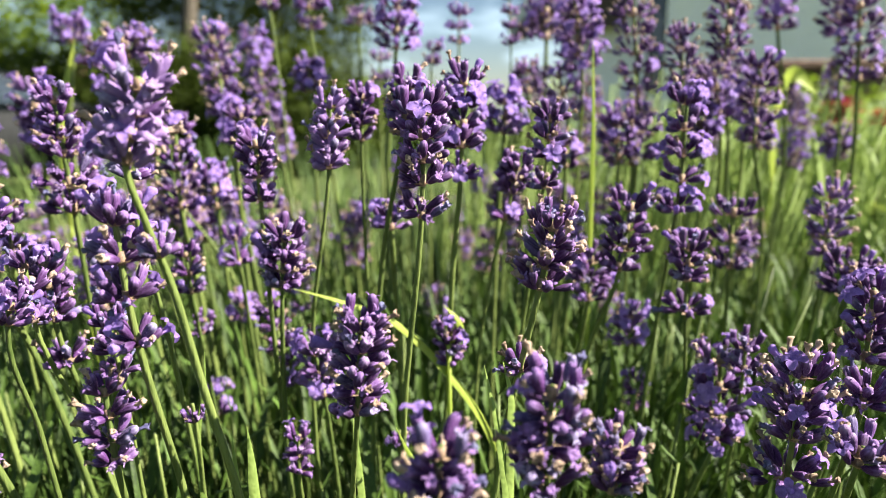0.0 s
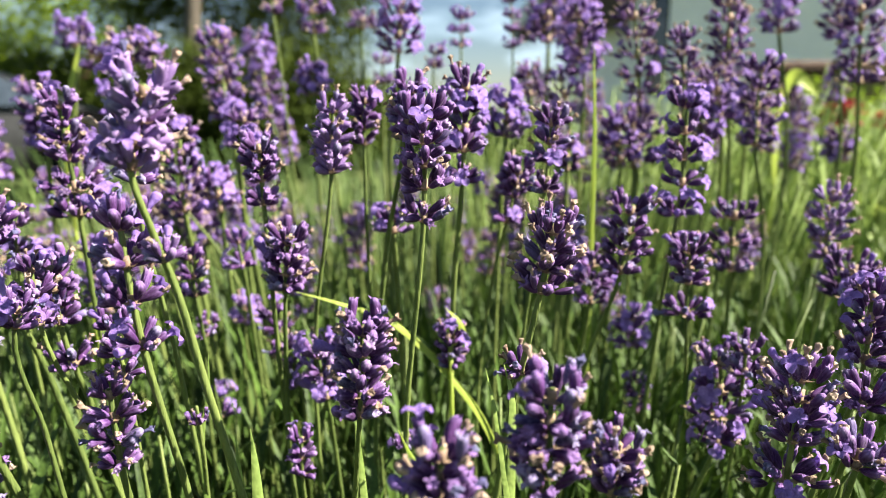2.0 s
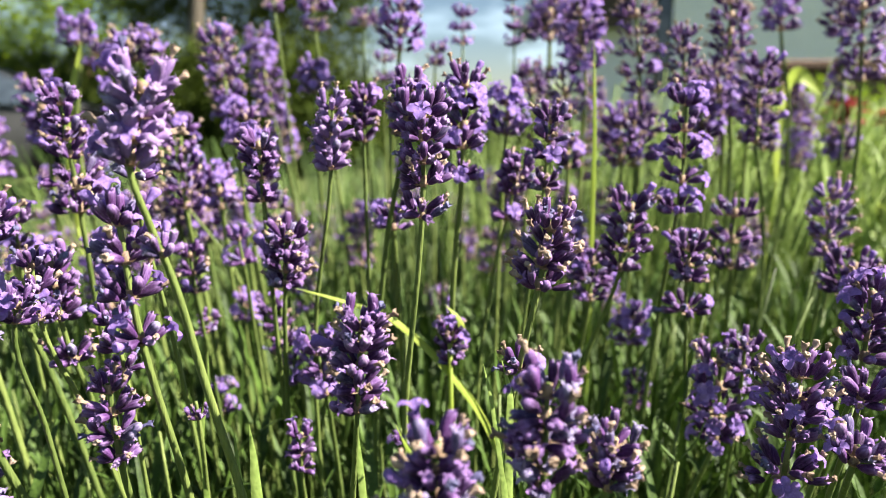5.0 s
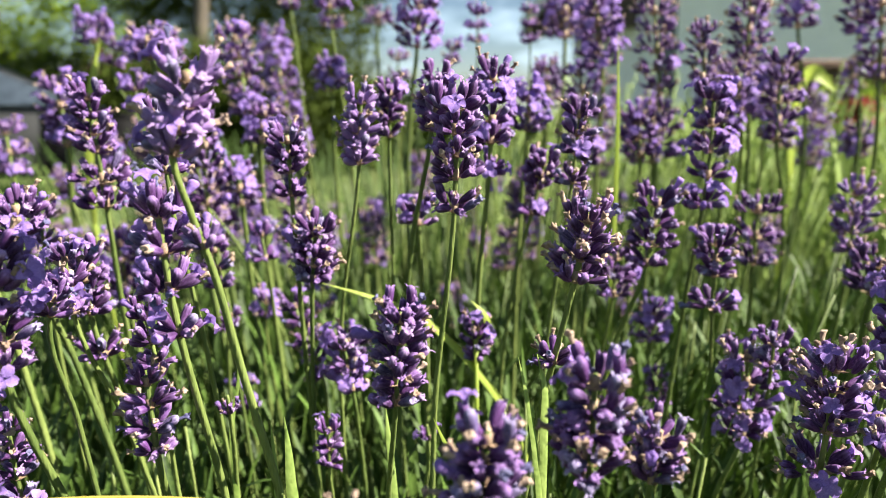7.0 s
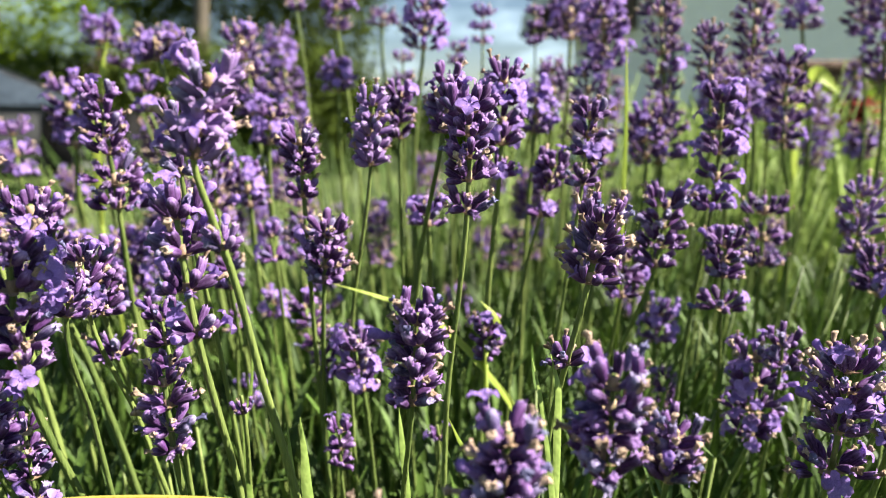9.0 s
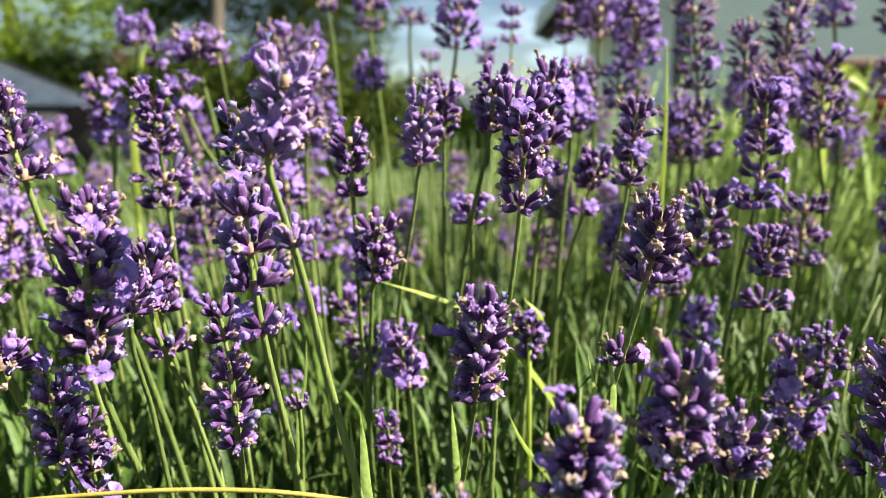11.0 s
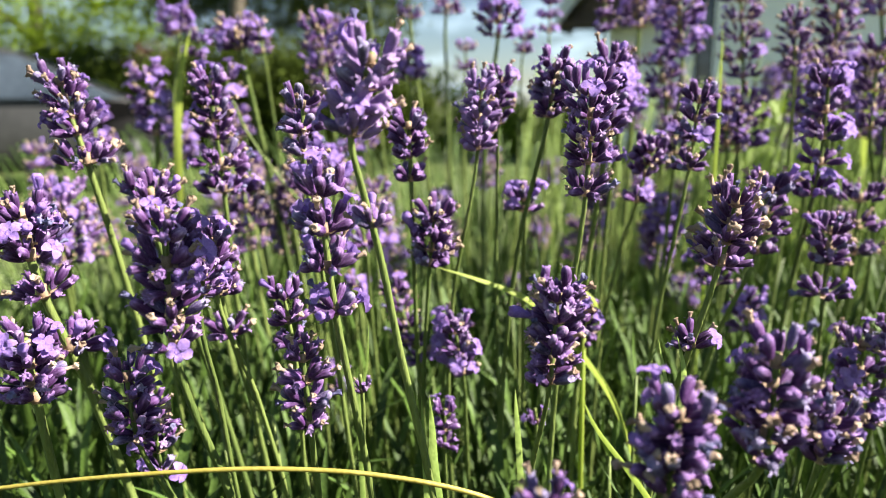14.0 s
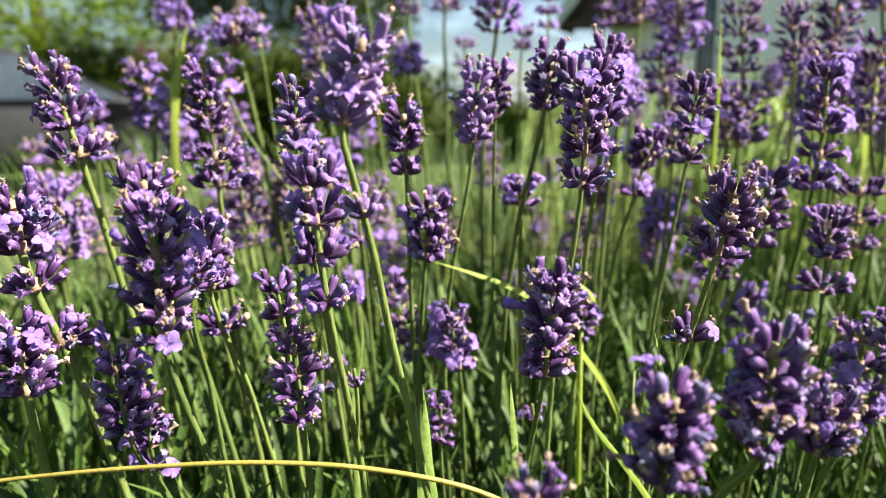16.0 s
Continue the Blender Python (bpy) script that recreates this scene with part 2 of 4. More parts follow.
def prism(bm, outline, y0, y1):
    """A block with an upright outline (x, z) between two depths."""
    n = len(outline)
    v = [bm.verts.new((x, y, z)) for y in (y0, y1) for x, z in outline]
    made = [bm.faces.new((v[i], v[(i + 1) % n], v[n + (i + 1) % n], v[n + i])) for i in range(n)]
    made += [bm.faces.new(v[:n][::-1]), bm.faces.new(v[n:])]
    bmesh.ops.recalc_face_normals(bm, faces=made)


# ---- ground: one sheet, a raised bed under the lavender ----
def ground_height(x, y):
    d = max(0.0, math.hypot(x * 0.7, y - 0.5) - 1.3)
    fall = min(1.0, d / 1.6)
    return -0.36 * (fall * fall * (3 - 2 * fall)) + 0.012 * noise.noise(Vector((x * 3, y * 3, 0)))


steps = [-400, -150, -60, -30] + [-16 + i for i in range(12)] + [-4 + 0.2 * i for i in range(41)] + [5 + i for i in range(12)] + [30, 60, 150, 400]
gv = [Vector((x, y, ground_height(x, y))) for y in steps for x in steps]
gf = [(j * len(steps) + i, j * len(steps) + i + 1, (j + 1) * len(steps) + i + 1, (j + 1) * len(steps) + i) for j in range(len(steps) - 1) for i in range(len(steps) - 1)]
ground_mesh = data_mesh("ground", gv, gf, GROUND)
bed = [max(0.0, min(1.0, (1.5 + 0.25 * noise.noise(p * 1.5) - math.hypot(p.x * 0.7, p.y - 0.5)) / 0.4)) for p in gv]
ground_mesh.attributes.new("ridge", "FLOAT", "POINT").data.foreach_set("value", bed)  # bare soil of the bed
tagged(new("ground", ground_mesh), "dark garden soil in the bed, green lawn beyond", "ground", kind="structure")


# ---- distance: house, trees, shrubs, car ----
def house():
    h = thing("house", (2.1, 12.0, -0.28), "pale grey plastered house with dark timber eaves, in shade", "house")
    h.rotation_euler = (0, 0, radians(-20))
    bm = bmesh.new()
    slab(bm, -0.1, 1.21, 0.0, 0.35, 0, 2.9)
    slab(bm, 1.49, 9.5, -0.25, 0.15, 0, 2.9)
    slab(bm, 1.21, 1.49, 0.0, 0.35, 0, 1.0)
    prism(bm, ((0.0, 2.9), (9.4, 2.9), (4.7, 8.4)), 0.004, 0.3)
    child("wall", mesh_from("wall", bm, PLASTER, False), h)
    bm = bmesh.new()
    slab(bm, -0.1, 0.25, 0.36, 8, 0, 3.6)
    slab(bm, 9.2, 9.5, 0.36, 8, 0, 3.6)
    slab(bm, -0.1, 9.5, 7.9, 8.2, 0, 3.6)
    child("side_wall", mesh_from("side_wall", bm, PLASTER, False), h)
    w = child("window", None, h)
    w.location = (1.35, 0.05, 1.0)
    bm = bmesh.new()
    for a, b, c, d in ((-0.14, -0.1, 0, 2.6), (0.1, 0.14, 0, 2.6), (-0.1, 0.1, 0, 0.06), (-0.1, 0.1, 2.54, 2.6)):
        slab(bm, a, b, -0.05, 0.05, c, d)
    child("frame", mesh_from("frame", bm, FRAMEW, False), w)
    bm = bmesh.new()
    slab(bm, -0.1, 0.1, -0.01, 0.01, 0.06, 2.54)
    child("pane", mesh_from("pane", bm, GLASS, False), w)
    bm = bmesh.new()
    for x0, z0, y0, y1 in ((-0.12, 2.95, 0.3, 8.4), (-0.75, 2.17, -0.7, 0.3)):
        v = [bm.verts.new((x, y, z)) for y in (y0, y1) for x, z in ((x0, z0), (4.7, 8.75), (9.4 - x0, z0), (9.4 - x0, z0 - 0.22), (4.7, 8.5), (x0, z0 - 0.22))]
        for i in range(6):
            bm.faces.new((v[i], v[(i + 1) % 6], v[6 + (i + 1) % 6], v[6 + i]))
        for q in ((0, 5, 4, 1), (1, 4, 3, 2)):
            bm.faces.new([v[i] for i in q])
            bm.faces.new([v[6 + i] for i in reversed(q)])
    slab(bm, -0.72, 0.3, -0.66, -0.02, 1.94, 2.02)
    prism(bm, ((-0.6, 2.022), (0.9, 2.022), (0.9, 3.85)), -0.5, -0.1)
    bmesh.ops.recalc_face_normals(bm, faces=bm.faces)
    roof = child("roof", mesh_from("roof", bm, ROOFWOOD, False), h, label="dark timber roof overhang")
    bm = bmesh.new()
    slab(bm, -0.82, -0.755, -0.7, 0.3, 1.9, 2.02)
    child("gutter", mesh_from("gutter", bm, FRAMEW, False), roof)
    for x, y in ((-0.78, 1.94), (10.18, 1.94)):
        bm = bmesh.new()
        q = [bm.verts.new((a, b, c)) for b in (-0.76, -0.705) for a, c in ((x, y - 0.02), (4.7, 8.48), (4.7, 8.8), (x, y + 0.25))]
        for i in range(4):
            bm.faces.new((q[i], q[(i + 1) % 4], q[4 + (i + 1) % 4], q[4 + i]))
        bm.faces.new(q[3::-1])
        bm.faces.new(q[4:])
        bmesh.ops.recalc_face_normals(bm, faces=bm.faces)
        child("bargeboard", mesh_from("bargeboard", bm, PAINT, False), roof, label="pale painted bargeboard along the gable")


house()


def crown_mesh(name, blobs, count, size, mat, seed):
    """Many small bent leaves on clumps scattered through the blobs (centre, radii)."""
    rnd = random.Random(seed)
    verts, faces = [], []
    total = sum(b[1][0] * b[1][2] for b in blobs)
    for centre, radii in blobs:
        clumps = max(6, int(count / 14 * radii[0] * radii[2] / total))
        for _ in range(clumps):
            d = Vector((rnd.gauss(0, 1), rnd.gauss(0, 1), rnd.gauss(0, 1))).normalized() * (0.45 + 0.6 * rnd.random() ** 0.6)
            c = Vector(centre) + Vector((d.x * radii[0], d.y * radii[1], d.z * radii[2]))
            for _ in range(14):
                p = c + Vector((rnd.gauss(0, 1), rnd.gauss(0, 1), rnd.gauss(0, 1))) * size * 1.3
                t = Vector((rnd.gauss(0, 1), rnd.gauss(0, 1), rnd.gauss(0, 0.7) - 0.3)).normalized()
                s = t.cross(Vector((rnd.gauss(0, 1), rnd.gauss(0, 1), rnd.gauss(0, 1)))).normalized()
                n, q, k = t.cross(s), size * rnd.uniform(0.6, 1.2), len(verts)
                verts.extend((p, p + t * q * 0.5 + s * q * 0.28 + n * q * 0.08, p + t * q, p + t * q * 0.5 - s * q * 0.28 + n * q * 0.08))
                faces.append((k, k + 1, k + 2, k + 3))
    return data_mesh(name, verts, faces, mat, False)


def tree(at, trunk_r, height, blobs, count, size, mat, seed, label, limbs=7):
    rnd = random.Random(seed)
    t = thing("tree", at, label, "tree", "garden trees")
    verts, faces = [], []
    axis = [Vector((0.12 * math.sin(k * 1.3 + seed) * k / 6, 0.1 * math.cos(k + seed) * k / 6, height * k / 6)) for k in range(7)]
    tube(verts, faces, spline(axis, 2), trunk_r, trunk_r * 0.35, 10, 0.05)
    child("trunk", data_mesh("trunk", verts, faces, BARK), t)
    for i in range(limbs):
        a, k = rnd.uniform(0, 6.28), rnd.uniform(0.35, 0.9)
        p = axis[int(k * 6)]
        r = height * rnd.uniform(0.2, 0.38)
        path = spline([p, p + Vector((math.cos(a) * r * 0.5, math.sin(a) * r * 0.5, r * 0.35)), p + Vector((math.cos(a) * r, math.sin(a) * r, r * 0.9))], 3)
        verts, faces = [], []
        tube(verts, faces, path, trunk_r * 0.4, trunk_r * 0.08, 6)
        child("limb", data_mesh("limb", verts, faces, BARK), t)
    child("crown", crown_mesh("crown", blobs, count, size, mat, seed), t)


tree((-3.65, 11.0, -0.4), 0.15, 5.2, [((0.3, 1.9, 3.6), (2.2, 1.5, 1.6)), ((1.5, 1.5, 2.6), (1.0, 1.2, 1.1)), ((-1.2, 1.6, 3.2), (1.0, 1.0, 1.2)), ((0, 0.6, 4.6), (1.8, 1.6, 1.0))], 36000, 0.10, FOLIAGE_SHADED, 3,
     "leafy garden tree, shade toned into its leaves, bare grey-brown trunk")
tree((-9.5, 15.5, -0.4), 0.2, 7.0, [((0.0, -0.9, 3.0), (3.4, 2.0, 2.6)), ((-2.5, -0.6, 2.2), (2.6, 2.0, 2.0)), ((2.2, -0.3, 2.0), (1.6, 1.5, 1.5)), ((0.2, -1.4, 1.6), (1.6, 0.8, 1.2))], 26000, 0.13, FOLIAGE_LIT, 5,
     "broad-leaved tree, sunlight toned into light green, gaps of sky")


def shrub(at, radii, count, size, mat, seed, label):
    rnd = random.Random(seed)
    s = thing("shrub", at, label, "shrub", "garden shrubs")
    verts, faces = [], []
    for i in range(6):
        a = rnd.uniform(0, 6.28)
        verts, faces = [], []
        tube(verts, faces, spline([Vector((0, 0, 0)), Vector((math.cos(a) * radii[0] * 0.3, math.sin(a) * radii[1] * 0.3, radii[2])), Vector((math.cos(a) * radii[0] * 0.6, math.sin(a) * radii[1] * 0.6, radii[2] * 1.6))], 3), 0.03, 0.008, 5)
        child("branch", data_mesh("branch", verts, faces, BARK), s)
    child("crown", crown_mesh("crown", [((0, 0, radii[2]), radii)], count, size, mat, seed), s)


# these shrubs get their shade from the dark leaf colour
SHADED_SHRUB = "dense garden shrub, shade coloured in as dark green"
shrub((-6.6, 12.6, -0.4), (2.2, 0.9, 0.95), 18000, 0.09, FOLIAGE_SHADED, 11, SHADED_SHRUB)
shrub((-3.6, 10.4, -0.4), (1.5, 0.8, 0.9), 18000, 0.09, FOLIAGE_SHADED, 12, SHADED_SHRUB)
shrub((-2.0, 10.0, -0.4), (1.2, 0.8, 0.85), 16000, 0.09, FOLIAGE_SHADED, 13, SHADED_SHRUB)
shrub((-4.7, 10.9, 0.1), (0.55, 0.4, 0.65), 1500, 0.09, FOLIAGE_RED, 14, "small copper-leaved shrub under the tree")
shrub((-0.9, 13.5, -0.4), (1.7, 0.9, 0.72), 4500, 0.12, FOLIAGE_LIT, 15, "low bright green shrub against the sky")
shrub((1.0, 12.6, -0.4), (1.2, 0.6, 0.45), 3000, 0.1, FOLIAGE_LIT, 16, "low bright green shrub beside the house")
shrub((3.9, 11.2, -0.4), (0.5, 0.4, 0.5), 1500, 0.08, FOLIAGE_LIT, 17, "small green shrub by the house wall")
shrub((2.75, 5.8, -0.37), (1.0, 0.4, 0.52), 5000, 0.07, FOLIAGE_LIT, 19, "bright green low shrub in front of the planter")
shrub((-6.9, 11.2, -0.4), (1.8, 0.6, 0.75), 4000, 0.1, FOLIAGE_SHADED, 18, "hedge shrub behind the parked car, coloured dark for shade")


def wheel(parent, x, y, z, r):
    w = child("wheel", None, parent)
    w.location = (x, y, z)
    bm = bmesh.new()
    bmesh.ops.create_cone(bm, cap_ends=True, segments=28, radius1=r, radius2=r, depth=0.2, matrix=Matrix.Rotation(math.pi / 2, 4, "X"))
    bmesh.ops.bevel(bm, geom=[e for e in bm.edges if abs(e.verts[0].co.y - e.verts[1].co.y) < 1e-5], offset=0.03, segments=2, affect="EDGES")
    child("tyre", mesh_from("tyre", bm, TYRE), w)
    bm = bmesh.new()
    for k in range(5):
        a = 2 * math.pi * k / 5
        vs = slab(bm, -0.03, 0.03, -0.125, -0.1, 0.03, r * 0.66)
        bmesh.ops.rotate(bm, verts=vs, cent=(0, 0, 0), matrix=Matrix.Rotation(a, 3, "Y"))
    bmesh.ops.create_cone(bm, cap_ends=True, segments=20, radius1=0.06, radius2=0.05, depth=0.03, matrix=Matrix.Translation((0, -0.12, 0)) @ Matrix.Rotation(math.pi / 2, 4, "X"))
    for k in range(24):
        a = 2 * math.pi * (k + 0.5) / 24
        vs = slab(bm, -0.03, 0.03, -0.125, -0.1, r * 0.64, r * 0.7)
        bmesh.ops.rotate(bm, verts=vs, cent=(0, 0, 0), matrix=Matrix.Rotation(a, 3, "Y"))
    child("rim", mesh_from("rim", bm, RIM), w)


def car(at, turn):
    c = thing("car", at, "grey parked car with a sloping bonnet and black wheel arches", "car")
    c.rotation_euler = (0, 0, turn)
    prof = [(-2.0, 0.35), (-2.05, 0.75), (-1.95, 1.1), (-1.6, 1.42), (-0.5, 1.47), (0.2, 1.42), (1.15, 0.98), (1.42, 0.87), (1.5, 0.8), (1.55, 0.68), (1.57, 0.35), (1.4, 0.24), (-1.7, 0.24)]
    bm = bmesh.new()
    rows = []
    for y, k in ((-0.86, 0.0), (-0.84, 0.6), (-0.6, 1.0), (0.6, 1.0), (0.84, 0.6), (0.86, 0.0)):
        rows.append([bm.verts.new((x * (0.97 + 0.03 * k), y * (1 - 0.16 * max(0, z - 0.9) / 0.57), z - (1 - k) * 0.05 * (z > 0.6))) for x, z in prof])
    for a, b in zip(rows, rows[1:]):
        for i in range(len(prof)):
            j = (i + 1) % len(prof)
            bm.faces.new((a[i], a[j], b[j], b[i]))
    bm.faces.new(rows[0][::-1])
    bm.faces.new(rows[-1])
    bmesh.ops.recalc_face_normals(bm, faces=bm.faces)
    child("body", mesh_from("body", bm, CARPAINT), c)
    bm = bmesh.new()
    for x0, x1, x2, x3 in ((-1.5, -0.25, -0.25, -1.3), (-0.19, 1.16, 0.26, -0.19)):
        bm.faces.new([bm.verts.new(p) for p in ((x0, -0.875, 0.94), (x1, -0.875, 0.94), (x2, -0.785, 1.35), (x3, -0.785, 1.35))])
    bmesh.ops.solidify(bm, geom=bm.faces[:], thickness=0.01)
    # side panes carry the painted sky reflection
    child("side_window", mesh_from("side_window", bm, CARSKY, False), c, label="side window, sky reflection painted in blue-grey")
    bm = bmesh.new()
    vs = [bm.verts.new(p) for p in ((0.27, -0.66, 1.405), (0.27, 0.66, 1.405), (1.1, 0.74, 1.02), (1.1, -0.74, 1.02))]
    bm.faces.new(vs)
    bmesh.ops.solidify(bm, geom=bm.faces[:], thickness=0.012)
    child("windscreen", mesh_from("windscreen", bm, CARSKY, False), c, label="sloping windscreen, sky reflection painted in blue-grey")
    bm = bmesh.new()
    slab(bm, 1.36, 1.72, -0.9, 0.9, 0.22, 0.86)
    bmesh.ops.bevel(bm, geom=bm.edges[:], offset=0.06, segments=2, affect="EDGES")
    child("bumper", mesh_from("bumper", bm, TYRE), c, label="black plastic bumper")
    # black panel on the wing stands in for shade near the wheel
    bm = bmesh.new()
    vs = [bm.verts.new(p) for p in ((0.7, -0.872, 0.26), (1.62, -0.872, 0.26), (1.6, -0.872, 0.82), (1.35, -0.872, 0.9), (0.85, -0.872, 0.93))]
    bm.faces.new(vs)
    bmesh.ops.solidify(bm, geom=bm.faces[:], thickness=0.02)
    child("wing", mesh_from("wing", bm, TYRE, False), c, label="front wing, blackened for the shade round the wheel")
    bm = bmesh.new()
    vs = [bm.verts.new(p) for p in ((1.1, -0.76, 1.012), (1.1, 0.76, 1.012), (1.46, 0.8, 0.87), (1.46, -0.8, 0.87))]
    bm.faces.new(vs)
    bmesh.ops.solidify(bm, geom=bm.faces[:], thickness=-0.015)
    child("bonnet", mesh_from("bonnet", bm, CARSKY, False), c, label="bonnet with a blue-grey sky sheen painted in")
    for x in (-1.25, 1.25):
        # flat black disc in place of the shaded hollow over each wheel
        bm = bmesh.new()
        bmesh.ops.create_cone(bm, cap_ends=True, segments=28, radius1=0.4, radius2=0.4, depth=0.03, matrix=Matrix.Translation((x, -0.885, 0.36)) @ Matrix.Rotation(math.pi / 2, 4, "X"))
        child("wheel_arch", mesh_from("wheel_arch", bm, TYRE), c, label="disc blackened for the shade in the wheel arch")
        wheel(c, x, -0.85, 0.32, 0.32)
        wheel(c, x, 0.76, 0.32, 0.32)


car((-5.0, 7.4, -0.37), radians(26))


def planter(at):
    p = thing("planter", at, "dark brown wooden planter box against the house", "planter")
    for k in range(4):
        bm = bmesh.new()
        slab(bm, -0.5, 0.9, 0, 0.5, 0.02 + k * 0.3, 0.3 + k * 0.3)
        bmesh.ops.bevel(bm, geom=bm.edges[:], offset=0.012, segments=1, affect="EDGES")
        child("plank", mesh_from("plank", bm, WOOD, False), p)
    bm = bmesh.new()
    slab(bm, -0.56, 0.96, -0.05, 0.56, 1.22, 1.3)
    bmesh.ops.bevel(bm, geom=bm.edges[:], offset=0.015, segments=1, affect="EDGES")
    child("rail", mesh_from("rail", bm, WOOD, False), p)


planter((3.45, 6.6, -0.37))


# ---- lavender pieces ----
def lathe(profile, sides, ribs):
    verts, faces = [], []
    for i, (r, z) in enumerate(profile):
        for k in range(sides):
            a = 2 * math.pi * k / sides
            q = r * (1 + (ribs if k % 2 else -ribs))
            verts.append(Vector((q * math.cos(a), q * math.sin(a), z)))
    for i in range(len(profile) - 1):
        for k in range(sides):
            a, b = i * sides + k, i * sides + (k + 1) % sides
            faces.append((a, b, b + sides, a + sides))
    faces.append(tuple(reversed(range(sides))))
    faces.append(tuple(range((len(profile) - 1) * sides, len(profile) * sides)))
    return verts, faces


def calyx_form(seed, sides=14):
    """A slender ribbed calyx of length 1 along z, slightly bent, with a rounded or toothed mouth."""
    rnd = random.Random(seed)
    fat = rnd.uniform(0.9, 1.12)
    closed = seed % 2 == 0
    prof = [(0.05, 0.0), (0.105, 0.1), (0.15 * fat, 0.26), (0.185 * fat, 0.48), (0.2 * fat, 0.68), (0.195 if closed else 0.18, 0.84), (0.14 if closed else 0.17, 0.95), (0.04 if closed else 0.08, 1.0 if closed else 0.88)]
    verts, faces = lathe(prof, sides, 0.0)
    bend, twist = rnd.uniform(-0.08, 0.16), rnd.uniform(0, 6.28)
    for i, v in enumerate(verts):
        ring = i // sides
        rib = 1 + (0.10 if i % 2 else -0.08) * (0.3, 0.7, 1.0, 1.0, 1.0, 0.9, 0.6, 0.2)[ring]
        v.x, v.y = v.x * rib, v.y * rib
        if ring == 6 and not closed:
            v.z += 0.07 if i % 2 else -0.05
        v.x += bend * math.cos(twist) * v.z * v.z
        v.y += bend * math.sin(twist) * v.z * v.z
    ragged = (0, 4, 2, 5, 4, 6)[seed]  # torn lips and remains of petals at the mouth
    for k in range(ragged):
        a = 2 * math.pi * k / ragged + rnd.uniform(-0.5, 0.5)
        out, tan = Vector((math.cos(a), math.sin(a), 0)), Vector((-math.sin(a), math.cos(a), 0))
        n = rnd.uniform(0.1, 0.2) * (1.4 if seed > 3 else 1.0)
        w, tip, start = rnd.uniform(0.04, 0.075), rnd.uniform(0.3, 1.3), len(verts)
        p = out * 0.14 + Vector((bend * math.cos(twist), bend * math.sin(twist), 0.9))
        for f, g in ((0.0, 0.8), (0.55, 1.0), (1.0, 0.5)):
            q = p + out * (n * f * f * tip) + Vector((0, 0, n * f * (1.1 - 0.5 * f * tip))) + tan * rnd.uniform(-0.04, 0.04)
            verts.extend((q - tan * w * g, q + tan * w * g + out * rnd.uniform(-0.04, 0.04)))
        faces.extend(((start, start + 1, start + 3, start + 2), (start + 2, start + 3, start + 5, start + 4)))
    return verts, faces


def ridge_values(form, sides):
    """How pale the down is: along the ribs, at the mouth and on its torn lips."""
    ring = (0.3, 0.1, 0.07, 0.08, 0.14, 0.4, 0.85, 0.6)
    return [0.6 if i >= 8 * sides else ring[i // sides] * (1.0 if i % 2 else 0.5 * (i // sides > 4)) for i in range(len(form[0]))]


def calyx_mesh(form, mat, sides):
    me = data_mesh("calyx", *form, mat)
    me.attributes.new("ridge", "FLOAT", "POINT").data.foreach_set("value", ridge_values(form, sides))
    return me


def petal_form(kind, seed):
    """Corollas of a calyx of length 1, from its mouth upward: open, half-open or withered."""
    rnd = random.Random(seed)
    if kind == "open":
        verts, faces = lathe([(0.10, -0.12), (0.13, 0.12), (0.17, 0.26), (0.09, 0.2)], 8, 0.0)
        for k in range(5):
            a = 2 * math.pi * (k + 0.5) / 5 + rnd.uniform(-0.12, 0.12)
            big = 1.25 if k in (0, 4) else 0.9
            start = len(verts)
            for i in range(4):
                f = i / 3
                w = big * (0.11, 0.19, 0.2, 0.09)[i]
                d, up = 0.13 + big * 0.4 * f, 0.24 + 0.14 * math.sin(f * 2.2) - 0.16 * f * f * rnd.uniform(0.6, 1.5)
                for s in (-1, 0, 1):
                    x, y = d, s * w
                    z = up + (0.06 if s else -0.02) * rnd.uniform(0.5, 1.5)
                    verts.append(Vector((x * math.cos(a) - y * math.sin(a), x * math.sin(a) + y * math.cos(a), z)))
            for i in range(3):
                for s in range(2):
                    b = start + i * 3 + s
                    faces.append((b, b + 1, b + 4, b + 3))
        return verts, faces
    if kind == "half":
        verts, faces = lathe([(0.10, -0.12), (0.14, 0.15), (0.2, 0.42), (0.24, 0.6), (0.17, 0.74), (0.05, 0.66)], 9, 0.05)
        for v in verts:
            v.x += 0.14 * v.z * v.z + rnd.uniform(-0.025, 0.025)
            v.y += rnd.uniform(-0.025, 0.025)
            v.z += rnd.uniform(-0.03, 0.03)
        return verts, faces
    verts, faces = lathe([(0.09, -0.1), (0.085, 0.08), (0.09, 0.22), (0.125, 0.33), (0.15, 0.42), (0.11, 0.47), (0.05, 0.38)], 8, 0.14)
    for v in verts:
        k = max(0.0, v.z + 0.1)
        v.x += rnd.uniform(-0.16, 0.16) * k + 0.3 * k * k
        v.y += rnd.uniform(-0.16, 0.16) * k
        v.z += rnd.uniform(-0.2, 0.14) * k
    return verts, faces


CALYX_FORMS = [calyx_form(s) for s in range(6)]
CALYX_FAR = [calyx_form(s, 6) for s in range(6)]
CALYX_MESH = [[calyx_mesh(f, m[0], 14) for f in CALYX_FORMS] for m in CALYX_PAIRS]
CALYX_FAR_MESH = [[calyx_mesh(f, m[0], 6) for f in CALYX_FAR] for m in CALYX_PAIRS]
PETAL_FORMS = {k: [petal_form(k, s) for s in range(3)] for k in ("open", "half", "withered", "faded")}
